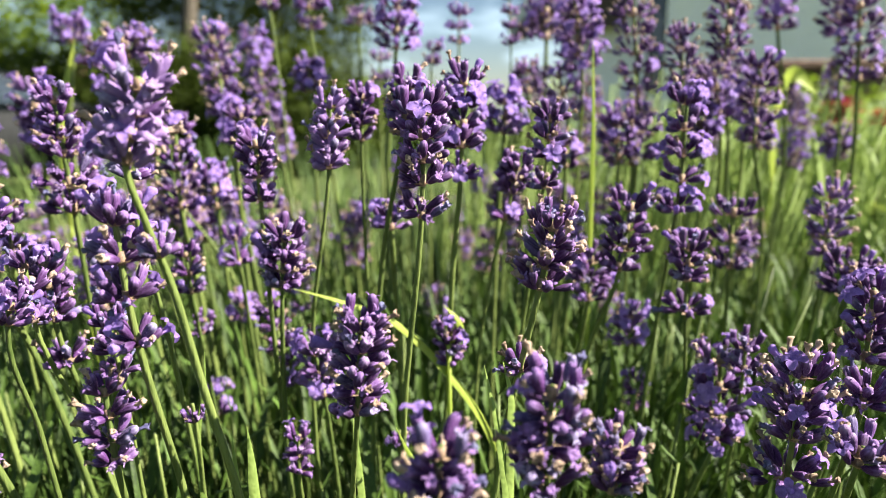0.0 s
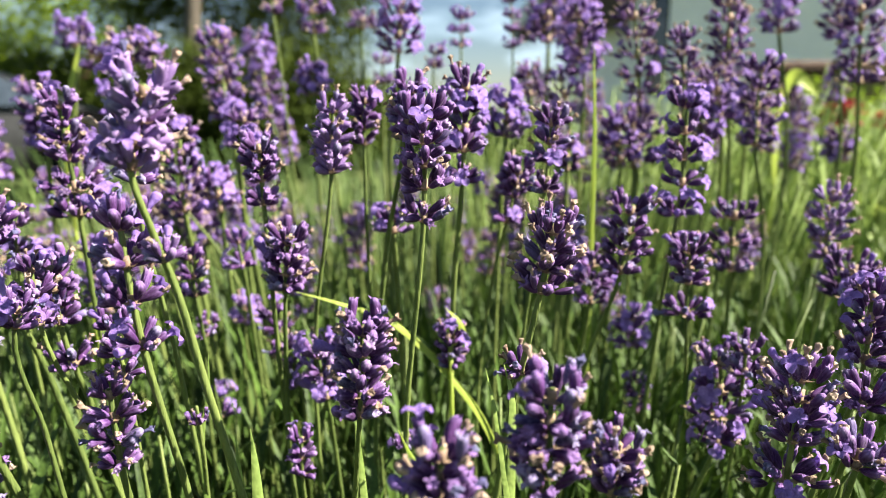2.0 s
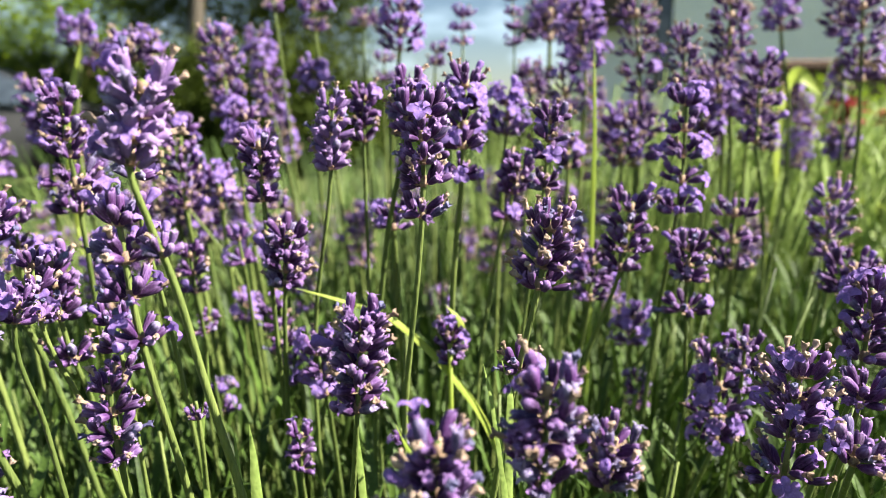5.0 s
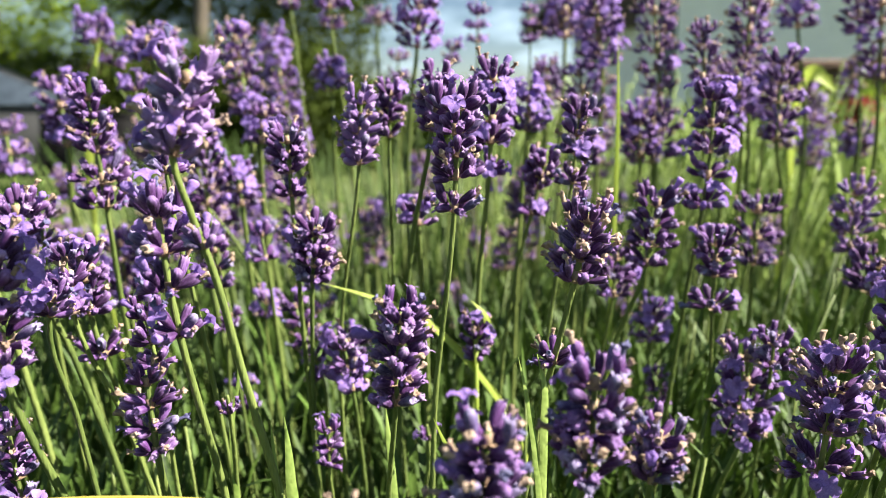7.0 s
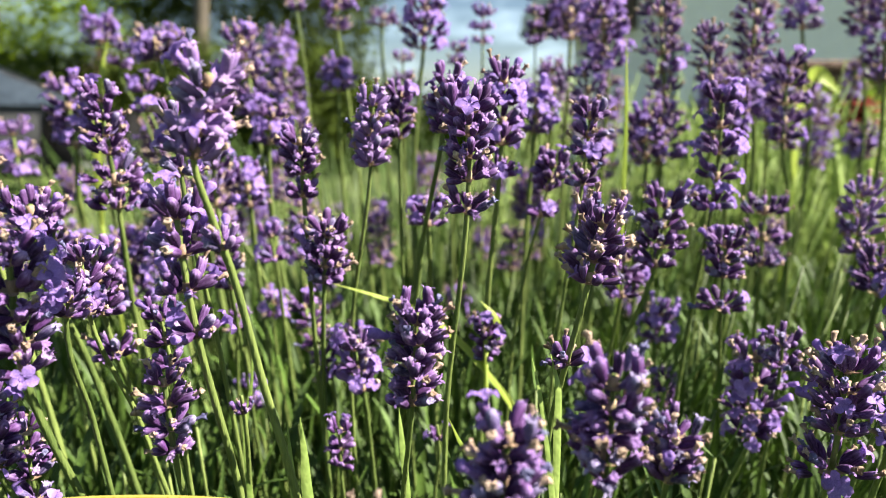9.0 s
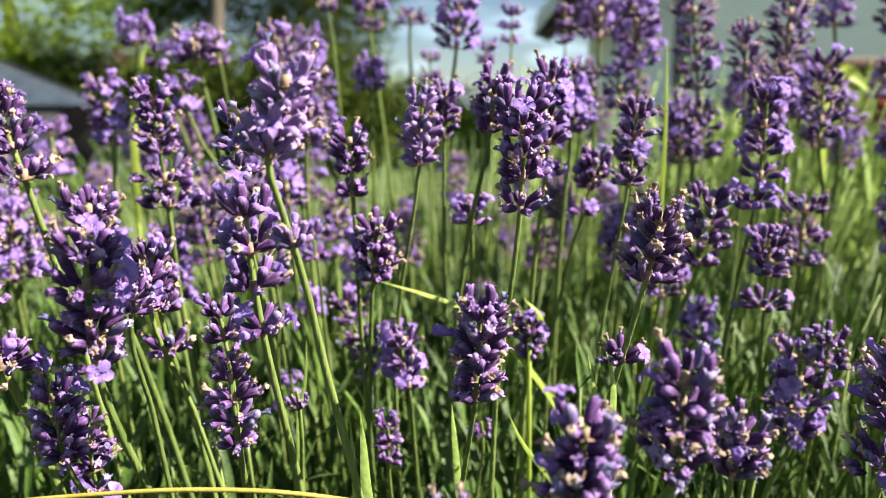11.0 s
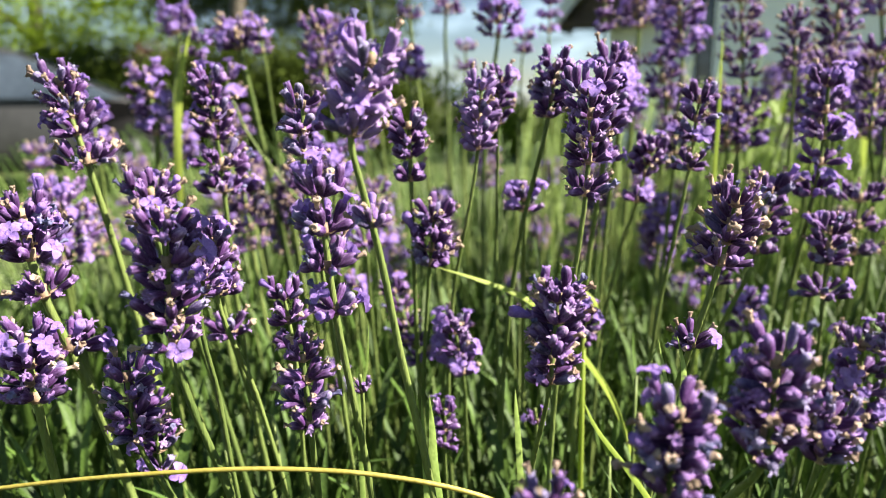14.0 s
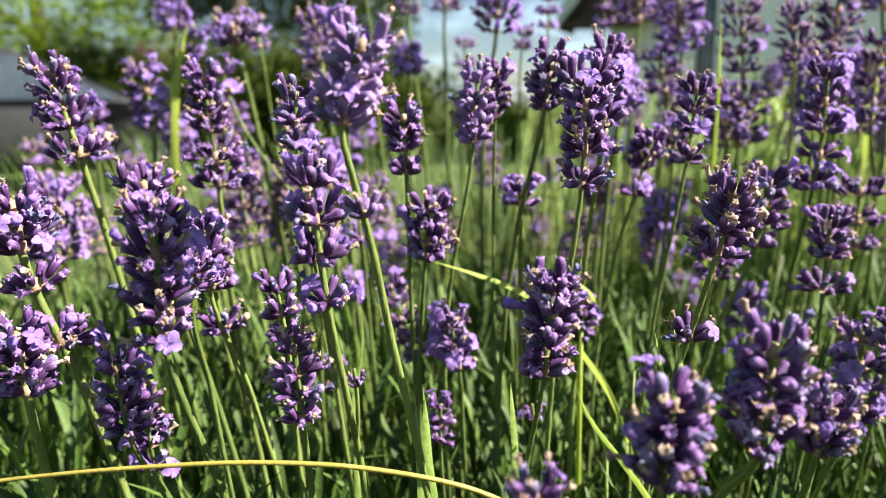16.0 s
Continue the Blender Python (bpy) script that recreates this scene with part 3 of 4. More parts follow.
PETAL_MESH = {k: [data_mesh(k, *f, {"withered": WITHER, "faded": FADED}.get(k, PETAL)) for f in PETAL_FORMS[k]] for k in PETAL_FORMS}
LOOKS = ["dark purple lavender spike", "light violet lavender spike", "pale lilac lavender spike"]


def placed(form, m, verts, faces):
    k = len(verts)
    verts.extend(m @ v for v in form[0])
    faces.extend(tuple(k + i for i in f) for f in form[1])


def whorl_layout(rnd, r, top, long=0.0074):
    """Poses of the calyces of one whorl round the stem, in the whorl's own frame; r: how far they reach; long: a calyx's length."""
    res = []
    lower = max(5, min(15, round(r / 0.00124 * (0.0074 / long) ** 1.5)))
    turn = rnd.uniform(0, 6.28)
    for tier, count in ((0, lower), (1, max(4, lower - 3))):
        for k in range(count):
            a = turn + 2 * math.pi * (k + 0.5 * tier) / count + rnd.uniform(-0.35, 0.35)
            e = radians(rnd.uniform(8, 42) if tier == 0 else rnd.uniform(28, 62)) if not top else radians(rnd.uniform(24, 56) if tier == 0 else rnd.uniform(54, 86))
            if not top and rnd.random() < 0.08:
                continue
            size = min(r * 0.84, long * rnd.uniform(0.8, 1.12))
            d = Vector((math.cos(a) * math.cos(e), math.sin(a) * math.cos(e), math.sin(e)))
            off = max(0.14 * r, (0.96 if tier == 0 else 0.8) * r * rnd.uniform(0.82, 1.08) - size * math.cos(e))
            p = Vector((math.cos(a) * off, math.sin(a) * off, r * (0.02 + 0.22 * tier + rnd.uniform(-0.1, 0.1))))
            res.append(Matrix.Translation(p) @ along(d, rnd.uniform(0, 6.28)) @ Matrix.Scale(size, 4))
    return res


BLOOMS = [(0.05, "closed buds"), (0.22, "a few open flowers"), (2.0, "many open violet flowers")]
flower_count = 0


def flower(tip, base, low, r, whorls, bloom, dry, tone, lower=()):
    """One lavender stalk: head from base to tip, reach r; lower: single whorls (drop below the base, reach)."""
    global flower_count
    flower_count += 1
    rnd = random.Random(flower_count * 7 + 1)
    tip, base = Vector(tip), Vector(base)
    if low is None:
        low = base + Vector((0.02 - base.x * 0.2, 0.01, -0.1))
    mids = [Vector(p) for p in low] if isinstance(low[0], tuple) else [Vector(low)]
    low = mids[-1]
    near = base.y < 0.345
    single = base.y < 0.46
    d = (low - (mids[-2] if len(mids) > 1 else base)).normalized()
    root = Vector((low.x + d.x * 0.12 + (0.03 - low.x) * 0.25, max(0.16, low.y + 0.03), 0.03))
    root.z = ground_height(root.x, root.y) - 0.01
    label = LOOKS[tone] + " with " + next(w for b, w in BLOOMS if bloom < b) + (" and tan tips" if dry > 0.28 else ", green stem")
    t = thing("lavender_flower", root, label, "lavender", "lavender stalks in the bed")
    axis = (tip - base)
    length = axis.length
    axis.normalize()
    thick = min(0.0017, max(0.0009, r * 0.105)) * rnd.uniform(0.85, 1.15)
    path = spline([tip - axis * r * 0.5, base, *mids, (low + root) / 2 + Vector((rnd.uniform(-0.004, 0.004), rnd.uniform(-0.006, 0.006), 0)), root], 6)
    verts, faces = [], []
    tube(verts, faces, [p - root for p in path], thick * 0.7, thick * 1.35, 8, 0.1)
    child("stem", data_mesh("stem", verts, faces, STEM), t)

    def along_stem(drop):
        for p, q in zip(path, path[1:]):
            if q.z <= base.z - drop <= p.z:
                f = (p.z - base.z + drop) / max(1e-6, p.z - q.z)
                return p + (q - p) * f, (p - q).normalized()
        return base, axis

    if not near:
        whorls = max(whorls, int(length / 0.0112))
    spots = []
    usable = max(0.0, length - r * 0.92)
    for k in range(whorls):
        f = k / max(1, whorls - 1)
        reach = r * (1.0 if k < whorls - 1 else 0.86) * rnd.uniform(0.88, 1.06) * (0.9 if k == 0 else 1)
        spots.append((base + axis * (r * 0.12 + usable * f), axis, reach, k == whorls - 1))
    for drop, reach in lower:
        p, a = along_stem(drop + reach * 0.15)
        a = (a + Vector((0, 0, 1.2))).normalized()
        spots.append((p, a, reach, False))
    for p, a, reach, top in spots:
        m = Matrix.Translation(p - root) @ along(a + Vector((rnd.uniform(-0.1, 0.1), rnd.uniform(-0.1, 0.1), 0)), rnd.uniform(0, 6.28))
        layout = whorl_layout(rnd, reach, top, 0.0094 if tone == 2 and base.y < 0.2 else 0.0072)
        verts, faces = [], []
        for k in range(5):
            ang = 2 * math.pi * k / 5 + rnd.uniform(-0.3, 0.3)
            s = Vector((math.cos(ang), math.sin(ang), 0))
            strap(verts, faces, [s * reach * 0.08, s * reach * 0.22 + Vector((0, 0, -reach * 0.03)), s * reach * 0.42 + Vector((0, 0, reach * 0.05))], reach * 0.3, (-s.y, s.x, 0))
        tube(verts, faces, [Vector((0, 0, -reach * 0.1)), Vector((0, 0, reach * 0.08)), Vector((0, 0, reach * 0.3))], thick * 1.15, thick * 1.4, 6)
        slots, pale = [0] * len(faces), [0.0] * len(verts)
        w = child("whorl", data_mesh("whorl", verts, faces, BRACT), t, m) if single else None
        for q in layout:
            v = rnd.randrange(6)
            roll = rnd.random()
            mood = rnd.random()
            shade = tone if mood > (0.26 if single else 0.45) else 3 if mood > (0.16 if single else 0.35) or base.y < 0.18 else (1, 0, 1)[tone]
            kind = None
            if roll < bloom * 0.8:
                kind = "open" if rnd.random() < 0.78 else "half"
            elif roll < bloom * 0.8 + dry * (1.8 if single else 2.3):
                kind = "withered" if rnd.random() < 0.8 else "faded"
            mouth = q @ Matrix.Translation((0, 0, 0.97)) @ Matrix.Rotation(rnd.uniform(0, 6.28), 4, "Z") @ Matrix.Scale(rnd.uniform(0.75, 1.1) if kind in ("withered", "faded") else rnd.uniform(0.85, 1.15), 4)
            if single:
                child("calyx", (CALYX_MESH if near else CALYX_FAR_MESH)[shade][v], w, q)
                if kind:
                    child("withered_petal" if kind in ("withered", "faded") else "corolla", PETAL_MESH[kind][rnd.randrange(3)], w, mouth)
            else:
                placed(CALYX_FAR[v], q, verts, faces)
                pale += ridge_values(CALYX_FAR[v], 6)
                slots += [1 if shade == tone else 4 if shade == 3 else 5] * (len(faces) - len(slots))
                if kind:
                    placed(PETAL_FORMS[kind][rnd.randrange(3)], mouth, verts, faces)
                    pale += [0.0] * (len(verts) - len(pale))
                    slots += [3 if kind in ("withered", "faded") else 2] * (len(faces) - len(slots))
        if not single:
            me = data_mesh("whorl", verts, faces, BRACT)
            for extra in (CALYX_PAIRS[tone][1], PETAL_JOINED, WITHER_JOINED, CALYX_PAIRS[3][1], CALYX_PAIRS[(1, 0, 1)[tone]][1]):
                me.materials.append(extra)
            me.polygons.foreach_set("material_index", slots)
            me.attributes.new("ridge", "FLOAT", "POINT").data.foreach_set("value", pale)
            child("whorl", me, t, m)
    return t


flower((-0.0049, 0.2500, 0.5089), (-0.0051, 0.2500, 0.4759), (-0.0131, 0.2620, 0.3874), 0.0111, 4, 0.05, 0.20, 0, ((0.0087, 0.0086),))
flower((-0.0110, 0.3030, 0.5179), (-0.0144, 0.3030, 0.4907), (-0.0234, 0.3150, 0.4446), 0.0094, 4, 0.10, 0.15, 0)
flower((0.0107, 0.3030, 0.5199), (0.0099, 0.3030, 0.4857), (0.0059, 0.3150, 0.4272), 0.0103, 4, 0.30, 0.10, 0, ((0.0101, 0.0073),))
flower((0.0378, 0.4200, 0.5154), (0.0372, 0.4200, 0.4872), (0.0364, 0.4320, 0.4571), 0.0129, 3, 0.80, 0.10, 1)
flower((-0.0415, 0.2930, 0.5096), (-0.0432, 0.2930, 0.4782), (-0.0536, 0.3050, 0.4149), 0.0085, 5, 0.00, 0.15, 2)
flower((-0.0333, 0.3300, 0.5130), (-0.0338, 0.3300, 0.4943), (-0.0341, 0.3420, 0.4208), 0.0079, 3, 0.05, 0.10, 0, ((0.0046, 0.0077),))
flower((-0.0711, 0.2900, 0.4951), (-0.0703, 0.2900, 0.4750), (-0.0696, 0.3020, 0.3957), 0.0092, 3, 0.02, 0.10, 0, ((0.0068, 0.0077),))
flower((-0.0602, 0.2880, 0.4595), (-0.0626, 0.2880, 0.4311), (-0.0665, 0.3000, 0.3836), 0.0103, 4, 0.03, 0.15, 0)
flower((0.0455, 0.2980, 0.5043), (0.0438, 0.2980, 0.4813), (0.0361, 0.3100, 0.4027), 0.0087, 3, 0.02, 0.20, 0, ((0.0094, 0.0080),))
flower((0.0372, 0.3370, 0.4825), (0.0336, 0.3370, 0.4632), (0.0258, 0.3490, 0.4245), 0.0093, 3, 0.05, 0.15, 0, ((0.0101, 0.0082),))
flower((0.0354, 0.2170, 0.4746), (0.0318, 0.2170, 0.4546), (0.0227, 0.2290, 0.4013), 0.0098, 3, 0.02, 0.50, 0, ((0.0040, 0.0101), (0.0330, 0.0070),))
flower((-0.0203, 0.1930, 0.4505), (-0.0223, 0.1930, 0.4188), (-0.0258, 0.2050, 0.3873), 0.0089, 5, 0.12, 0.20, 0)
flower((0.0261, 0.1600, 0.4456), (0.0244, 0.1600, 0.4122), (0.0206, 0.1700, 0.3976), 0.0096, 5, 0.03, 0.22, 0)
flower((0.0011, 0.1460, 0.4376), (-0.0010, 0.1460, 0.4112), (0.0009, 0.1600, 0.3871), 0.0088, 5, 0.03, 0.20, 0)
flower((0.0443, 0.1700, 0.4265), (0.0426, 0.1700, 0.4082), (0.0427, 0.1820, 0.3804), 0.0075, 4, 0.06, 0.35, 0)
flower((0.1214, 0.3020, 0.4050), (0.1213, 0.3020, 0.3569), (0.1161, 0.3100, 0.3293), 0.0138, 4, 0.40, 0.10, 0)
flower((0.1265, 0.2900, 0.4118), (0.1262, 0.2900, 0.3942), (0.1298, 0.3020, 0.3635), 0.0091, 2, 0.05, 0.15, 0)
flower((0.1166, 0.2240, 0.4276), (0.1112, 0.2170, 0.3984), (0.1154, 0.2290, 0.3689), 0.0119, 4, 0.20, 0.40, 0, ((0.0118, 0.0127),))
flower((0.1520, 0.2500, 0.4453), (0.1515, 0.2500, 0.4134), (0.1447, 0.2620, 0.3587), 0.0100, 4, 0.30, 0.10, 0)
flower((0.1359, 0.2200, 0.4215), (0.1337, 0.2200, 0.4089), (0.1340, 0.2320, 0.3708), 0.0102, 2, 0.10, 0.20, 0)
flower((0.1244, 0.2000, 0.4110), (0.1216, 0.2000, 0.3987), (0.1261, 0.2120, 0.3789), 0.0109, 2, 0.15, 0.15, 0)
flower((0.1097, 0.3300, 0.5127), (0.1091, 0.3300, 0.4688), (0.1068, 0.3420, 0.4147), 0.0105, 4, 0.70, 0.05, 0, ((0.0111, 0.0109),))
flower((0.1096, 0.3140, 0.4501), (0.1088, 0.3140, 0.4270), (0.1146, 0.3260, 0.3862), 0.0107, 3, 0.10, 0.15, 0, ((0.0124, 0.0112),))
flower((0.0854, 0.3200, 0.4682), (0.0804, 0.3200, 0.4303), (0.0704, 0.3320, 0.3899), 0.0123, 4, 0.08, 0.15, 0)
flower((0.0766, 0.3600, 0.4363), (0.0755, 0.3600, 0.4057), (0.0731, 0.3720, 0.3698), 0.0125, 3, 0.15, 0.10, 0)
flower((0.1562, 0.3850, 0.4581), (0.1563, 0.3850, 0.4166), (0.1609, 0.3970, 0.3739), 0.0146, 3, 0.08, 0.20, 0)
flower((0.2075, 0.3850, 0.4651), (0.2074, 0.3850, 0.4235), (0.2109, 0.3970, 0.3870), 0.0121, 4, 0.02, 0.20, 2)
flower((0.2027, 0.3500, 0.4377), (0.2002, 0.3500, 0.4088), (0.2032, 0.3620, 0.3729), 0.0167, 3, 0.15, 0.10, 0)
flower((-0.0668, 0.1760, 0.5137), (-0.0745, 0.1800, 0.4885), ((-0.0724, 0.1840, 0.4742), (-0.0696, 0.1893, 0.4585), (-0.0649, 0.1947, 0.4277), (-0.0580, 0.2000, 0.3903)), 0.0094, 4, 0.10, 0.15, 2, ((0.0223, 0.0059),))
flower((-0.0879, 0.2000, 0.4795), (-0.0855, 0.2000, 0.4492), (-0.0783, 0.2120, 0.3835), 0.0098, 3, 0.25, 0.25, 0, ((0.0108, 0.0080),))
flower((-0.1034, 0.2500, 0.5031), (-0.1036, 0.2500, 0.4786), (-0.0992, 0.2620, 0.4178), 0.0086, 3, 0.10, 0.15, 0)
flower((-0.1598, 0.3120, 0.5127), (-0.1567, 0.3120, 0.4821), (-0.1573, 0.3240, 0.4097), 0.0096, 4, 0.10, 0.15, 0, ((0.0098, 0.0145), (0.0207, 0.0137),))
flower((-0.1440, 0.2650, 0.4529), (-0.1422, 0.2650, 0.4243), (-0.1379, 0.2770, 0.3813), 0.0106, 4, 0.02, 0.15, 0, ((0.0149, 0.0102),))
flower((-0.1110, 0.2390, 0.4376), (-0.1075, 0.2390, 0.4129), (-0.1088, 0.2510, 0.3612), 0.0083, 3, 0.04, 0.20, 0)
flower((-0.0948, 0.2000, 0.4295), (-0.0930, 0.2000, 0.4007), (-0.0942, 0.2120, 0.3705), 0.0083, 4, 0.04, 0.25, 0)
flower((-0.1263, 0.1850, 0.4701), (-0.1286, 0.1900, 0.4291), (-0.1201, 0.2020, 0.3778), 0.0106, 5, 0.15, 0.20, 0)
flower((-0.1690, 0.2700, 0.4727), (-0.1688, 0.2700, 0.4530), (-0.1594, 0.2820, 0.4019), 0.0123, 2, 0.22, 0.15, 0)
flower((-0.1337, 0.2350, 0.4581), (-0.1324, 0.2350, 0.4331), (-0.1247, 0.2470, 0.3923), 0.0077, 3, 0.20, 0.20, 0)
flower((-0.1512, 0.2040, 0.4217), (-0.1488, 0.2040, 0.3935), (-0.1443, 0.2160, 0.3655), 0.0092, 4, 0.12, 0.15, 0)
flower((-0.1580, 0.2330, 0.3988), (-0.1557, 0.2330, 0.3661), (-0.1533, 0.2450, 0.3409), 0.0078, 4, 0.15, 0.25, 0)
flower((-0.2056, 0.2750, 0.5129), (-0.1981, 0.2750, 0.4852), (-0.1937, 0.2870, 0.4386), 0.0103, 4, 0.12, 0.30, 0, ((0.0081, 0.0127),))
flower((-0.1963, 0.2300, 0.4707), (-0.1933, 0.2300, 0.4453), (-0.1842, 0.2420, 0.3927), 0.0125, 4, 0.15, 0.20, 0, ((0.0101, 0.0124), (0.0306, 0.0146),))
flower((-0.1862, 0.2100, 0.4310), (-0.1839, 0.2100, 0.4030), (-0.1875, 0.2220, 0.3610), 0.0117, 4, 0.28, 0.15, 0)
flower((-0.2857, 0.4000, 0.4523), (-0.2853, 0.4000, 0.4045), (-0.2907, 0.4120, 0.3706), 0.0177, 4, 0.30, 0.20, 1)
flower((-0.2879, 0.4100, 0.4603), (-0.2883, 0.4100, 0.4065), (-0.2948, 0.4220, 0.3690), 0.0191, 4, 0.30, 0.25, 1)
flower((-0.3411, 0.5500, 0.4953), (-0.3379, 0.5500, 0.4520), (-0.3432, 0.5620, 0.4156), 0.0138, 3, 0.60, 0.10, 1)
flower((-0.2774, 0.5100, 0.5278), (-0.2729, 0.5100, 0.4752), (-0.2805, 0.5220, 0.4382), 0.0156, 4, 0.60, 0.10, 1)
flower((-0.2870, 0.5900, 0.5764), (-0.2848, 0.5900, 0.5525), (-0.2980, 0.6020, 0.4992), 0.0158, 2, 0.90, 0.05, 1)
flower((-0.2641, 0.5860, 0.5546), (-0.2712, 0.5860, 0.5350), (-0.2596, 0.5980, 0.4946), 0.0098, 2, 0.60, 0.10, 1)
flower((-0.2121, 0.5050, 0.5593), (-0.2073, 0.5050, 0.5336), (-0.2033, 0.5170, 0.4952), 0.0175, 3, 0.40, 0.20, 1)
flower((-0.1932, 0.5000, 0.5536), (-0.1895, 0.5000, 0.5317), (-0.1893, 0.5120, 0.4990), 0.0082, 3, 0.40, 0.20, 1)
flower((-0.1595, 0.5300, 0.5620), (-0.1511, 0.5300, 0.4968), (-0.1502, 0.5420, 0.4574), 0.0157, 5, 0.40, 0.25, 1)
flower((-0.1683, 0.6800, 0.5766), (-0.1556, 0.6800, 0.4959), (-0.1449, 0.6920, 0.4293), 0.0148, 5, 0.60, 0.10, 1)
flower((-0.1351, 0.6000, 0.6012), (-0.1321, 0.6000, 0.5786), (-0.1236, 0.6120, 0.4518), 0.0104, 2, 0.10, 0.20, 0)
flower((-0.0989, 0.5750, 0.6008), (-0.0964, 0.5750, 0.5611), (-0.0912, 0.5870, 0.5072), 0.0120, 3, 0.30, 0.20, 0)
flower((-0.0726, 0.7200, 0.6008), (-0.0752, 0.7200, 0.5797), (-0.0753, 0.7320, 0.5253), 0.0175, 2, 0.05, 0.20, 0)
flower((-0.0277, 0.5330, 0.5844), (-0.0298, 0.5330, 0.5424), (-0.0348, 0.5450, 0.5065), 0.0160, 4, 0.60, 0.10, 1)
flower((-0.0035, 0.6400, 0.5584), (-0.0059, 0.6400, 0.5397), (-0.0070, 0.6520, 0.4979), 0.0098, 2, 0.20, 0.10, 0)
flower((0.0183, 0.6600, 0.5904), (0.0180, 0.6600, 0.5573), (0.0187, 0.6720, 0.5078), 0.0107, 3, 0.50, 0.10, 1)
flower((-0.0563, 0.7300, 0.5585), (-0.0567, 0.7300, 0.5295), (-0.0583, 0.7420, 0.4811), 0.0123, 2, 0.20, 0.20, 0)
flower((0.0571, 0.6200, 0.5978), (0.0597, 0.6200, 0.5535), (0.0605, 0.6320, 0.5072), 0.0096, 4, 0.05, 0.10, 0)
flower((0.0909, 0.6430, 0.5982), (0.0920, 0.6430, 0.5582), (0.0928, 0.6550, 0.5073), 0.0220, 3, 0.50, 0.15, 1)
flower((0.0995, 0.5590, 0.5851), (0.1073, 0.5590, 0.5300), (0.1091, 0.5710, 0.4804), 0.0179, 5, 0.70, 0.10, 1)
flower((0.0699, 0.6000, 0.5430), (0.0728, 0.6000, 0.5134), (0.0731, 0.6120, 0.4699), 0.0159, 3, 0.05, 0.15, 0)
flower((0.0862, 0.5500, 0.5364), (0.0949, 0.5500, 0.4998), (0.0973, 0.5620, 0.4550), 0.0147, 3, 0.25, 0.10, 0)
# back spikes at the right: sunlight put in through the lighter mauve tone
flower((0.1314, 0.5230, 0.5903), (0.1400, 0.5230, 0.5124), (0.1439, 0.5350, 0.4570), 0.0155, 6, 0.10, 0.30, 1)
flower((0.1276, 0.5000, 0.5097), (0.1318, 0.5000, 0.4628), (0.1353, 0.5120, 0.4188), 0.0200, 4, 0.30, 0.20, 1)
flower((0.1537, 0.4800, 0.5545), (0.1564, 0.4800, 0.5183), (0.1629, 0.4920, 0.4754), 0.0111, 4, 0.05, 0.20, 0)
flower((0.1984, 0.5210, 0.5860), (0.1994, 0.5210, 0.5313), (0.2098, 0.5330, 0.4732), 0.0156, 5, 0.15, 0.30, 1)
flower((0.1825, 0.5000, 0.5344), (0.1898, 0.5000, 0.4956), (0.1965, 0.5120, 0.4586), 0.0141, 4, 0.20, 0.20, 1)
flower((0.2700, 0.6100, 0.5964), (0.2738, 0.6100, 0.5630), (0.2911, 0.6220, 0.5014), 0.0168, 3, 0.40, 0.10, 1)
flower((0.1969, 0.4600, 0.5374), (0.1969, 0.4600, 0.4796), (0.2092, 0.4720, 0.4434), 0.0132, 5, 0.30, 0.10, 0)
flower((0.3139, 0.6000, 0.5945), (0.3177, 0.6000, 0.5574), (0.3336, 0.6120, 0.4689), 0.0155, 3, 0.05, 0.10, 0)
flower((0.3039, 0.5500, 0.5865), (0.3087, 0.5500, 0.5205), (0.3184, 0.5620, 0.4714), 0.0167, 5, 0.20, 0.25, 1)
flower((-0.0228, 0.3330, 0.4619), (-0.0216, 0.3330, 0.4470), (-0.0208, 0.3450, 0.4179), 0.0107, 2, 0.70, 0.05, 1)
flower((-0.0556, 0.3600, 0.3900), (-0.0591, 0.3600, 0.3637), (-0.0665, 0.3720, 0.3207), 0.0105, 3, 0.40, 0.10, 1)
flower((-0.0884, 0.3600, 0.4078), (-0.0730, 0.3600, 0.3626), (-0.0734, 0.3720, 0.3338), 0.0088, 5, 0.02, 0.25, 0)
flower((-0.0560, 0.2750, 0.3783), (-0.0562, 0.2750, 0.3575), (-0.0557, 0.2870, 0.3243), 0.0066, 3, 0.15, 0.05, 0)
flower((-0.0177, 0.3000, 0.3683), (-0.0166, 0.3000, 0.3572), (-0.0187, 0.3120, 0.3255), 0.0072, 1, 0.30, 0.05, 0)
flower((0.0047, 0.3140, 0.4107), (0.0049, 0.3140, 0.3883), (0.0021, 0.3260, 0.3530), 0.0086, 3, 0.20, 0.10, 0)
flower((-0.0293, 0.1350, 0.4215), (-0.0281, 0.1350, 0.4032), (-0.0271, 0.1470, 0.3852), 0.0075, 3, 0.10, 0.40, 0)
flower((-0.0848, 0.2400, 0.4054), (-0.0839, 0.2400, 0.3959), (-0.0869, 0.2520, 0.3605), 0.0051, 1, 0.05, 0.20, 0)
flower((0.1095, 0.4000, 0.3938), (0.1074, 0.4000, 0.3691), (0.1088, 0.4120, 0.3341), 0.0103, 3, 0.50, 0.10, 1)
flower((0.1133, 0.4000, 0.3545), (0.1141, 0.4000, 0.3313), (0.1172, 0.4120, 0.2977), 0.0081, 3, 0.10, 0.10, 0)
flower((-0.1156, 0.4200, 0.3954), (-0.1172, 0.4200, 0.3781), (-0.1183, 0.4320, 0.3417), 0.0095, 2, 0.70, 0.10, 1)
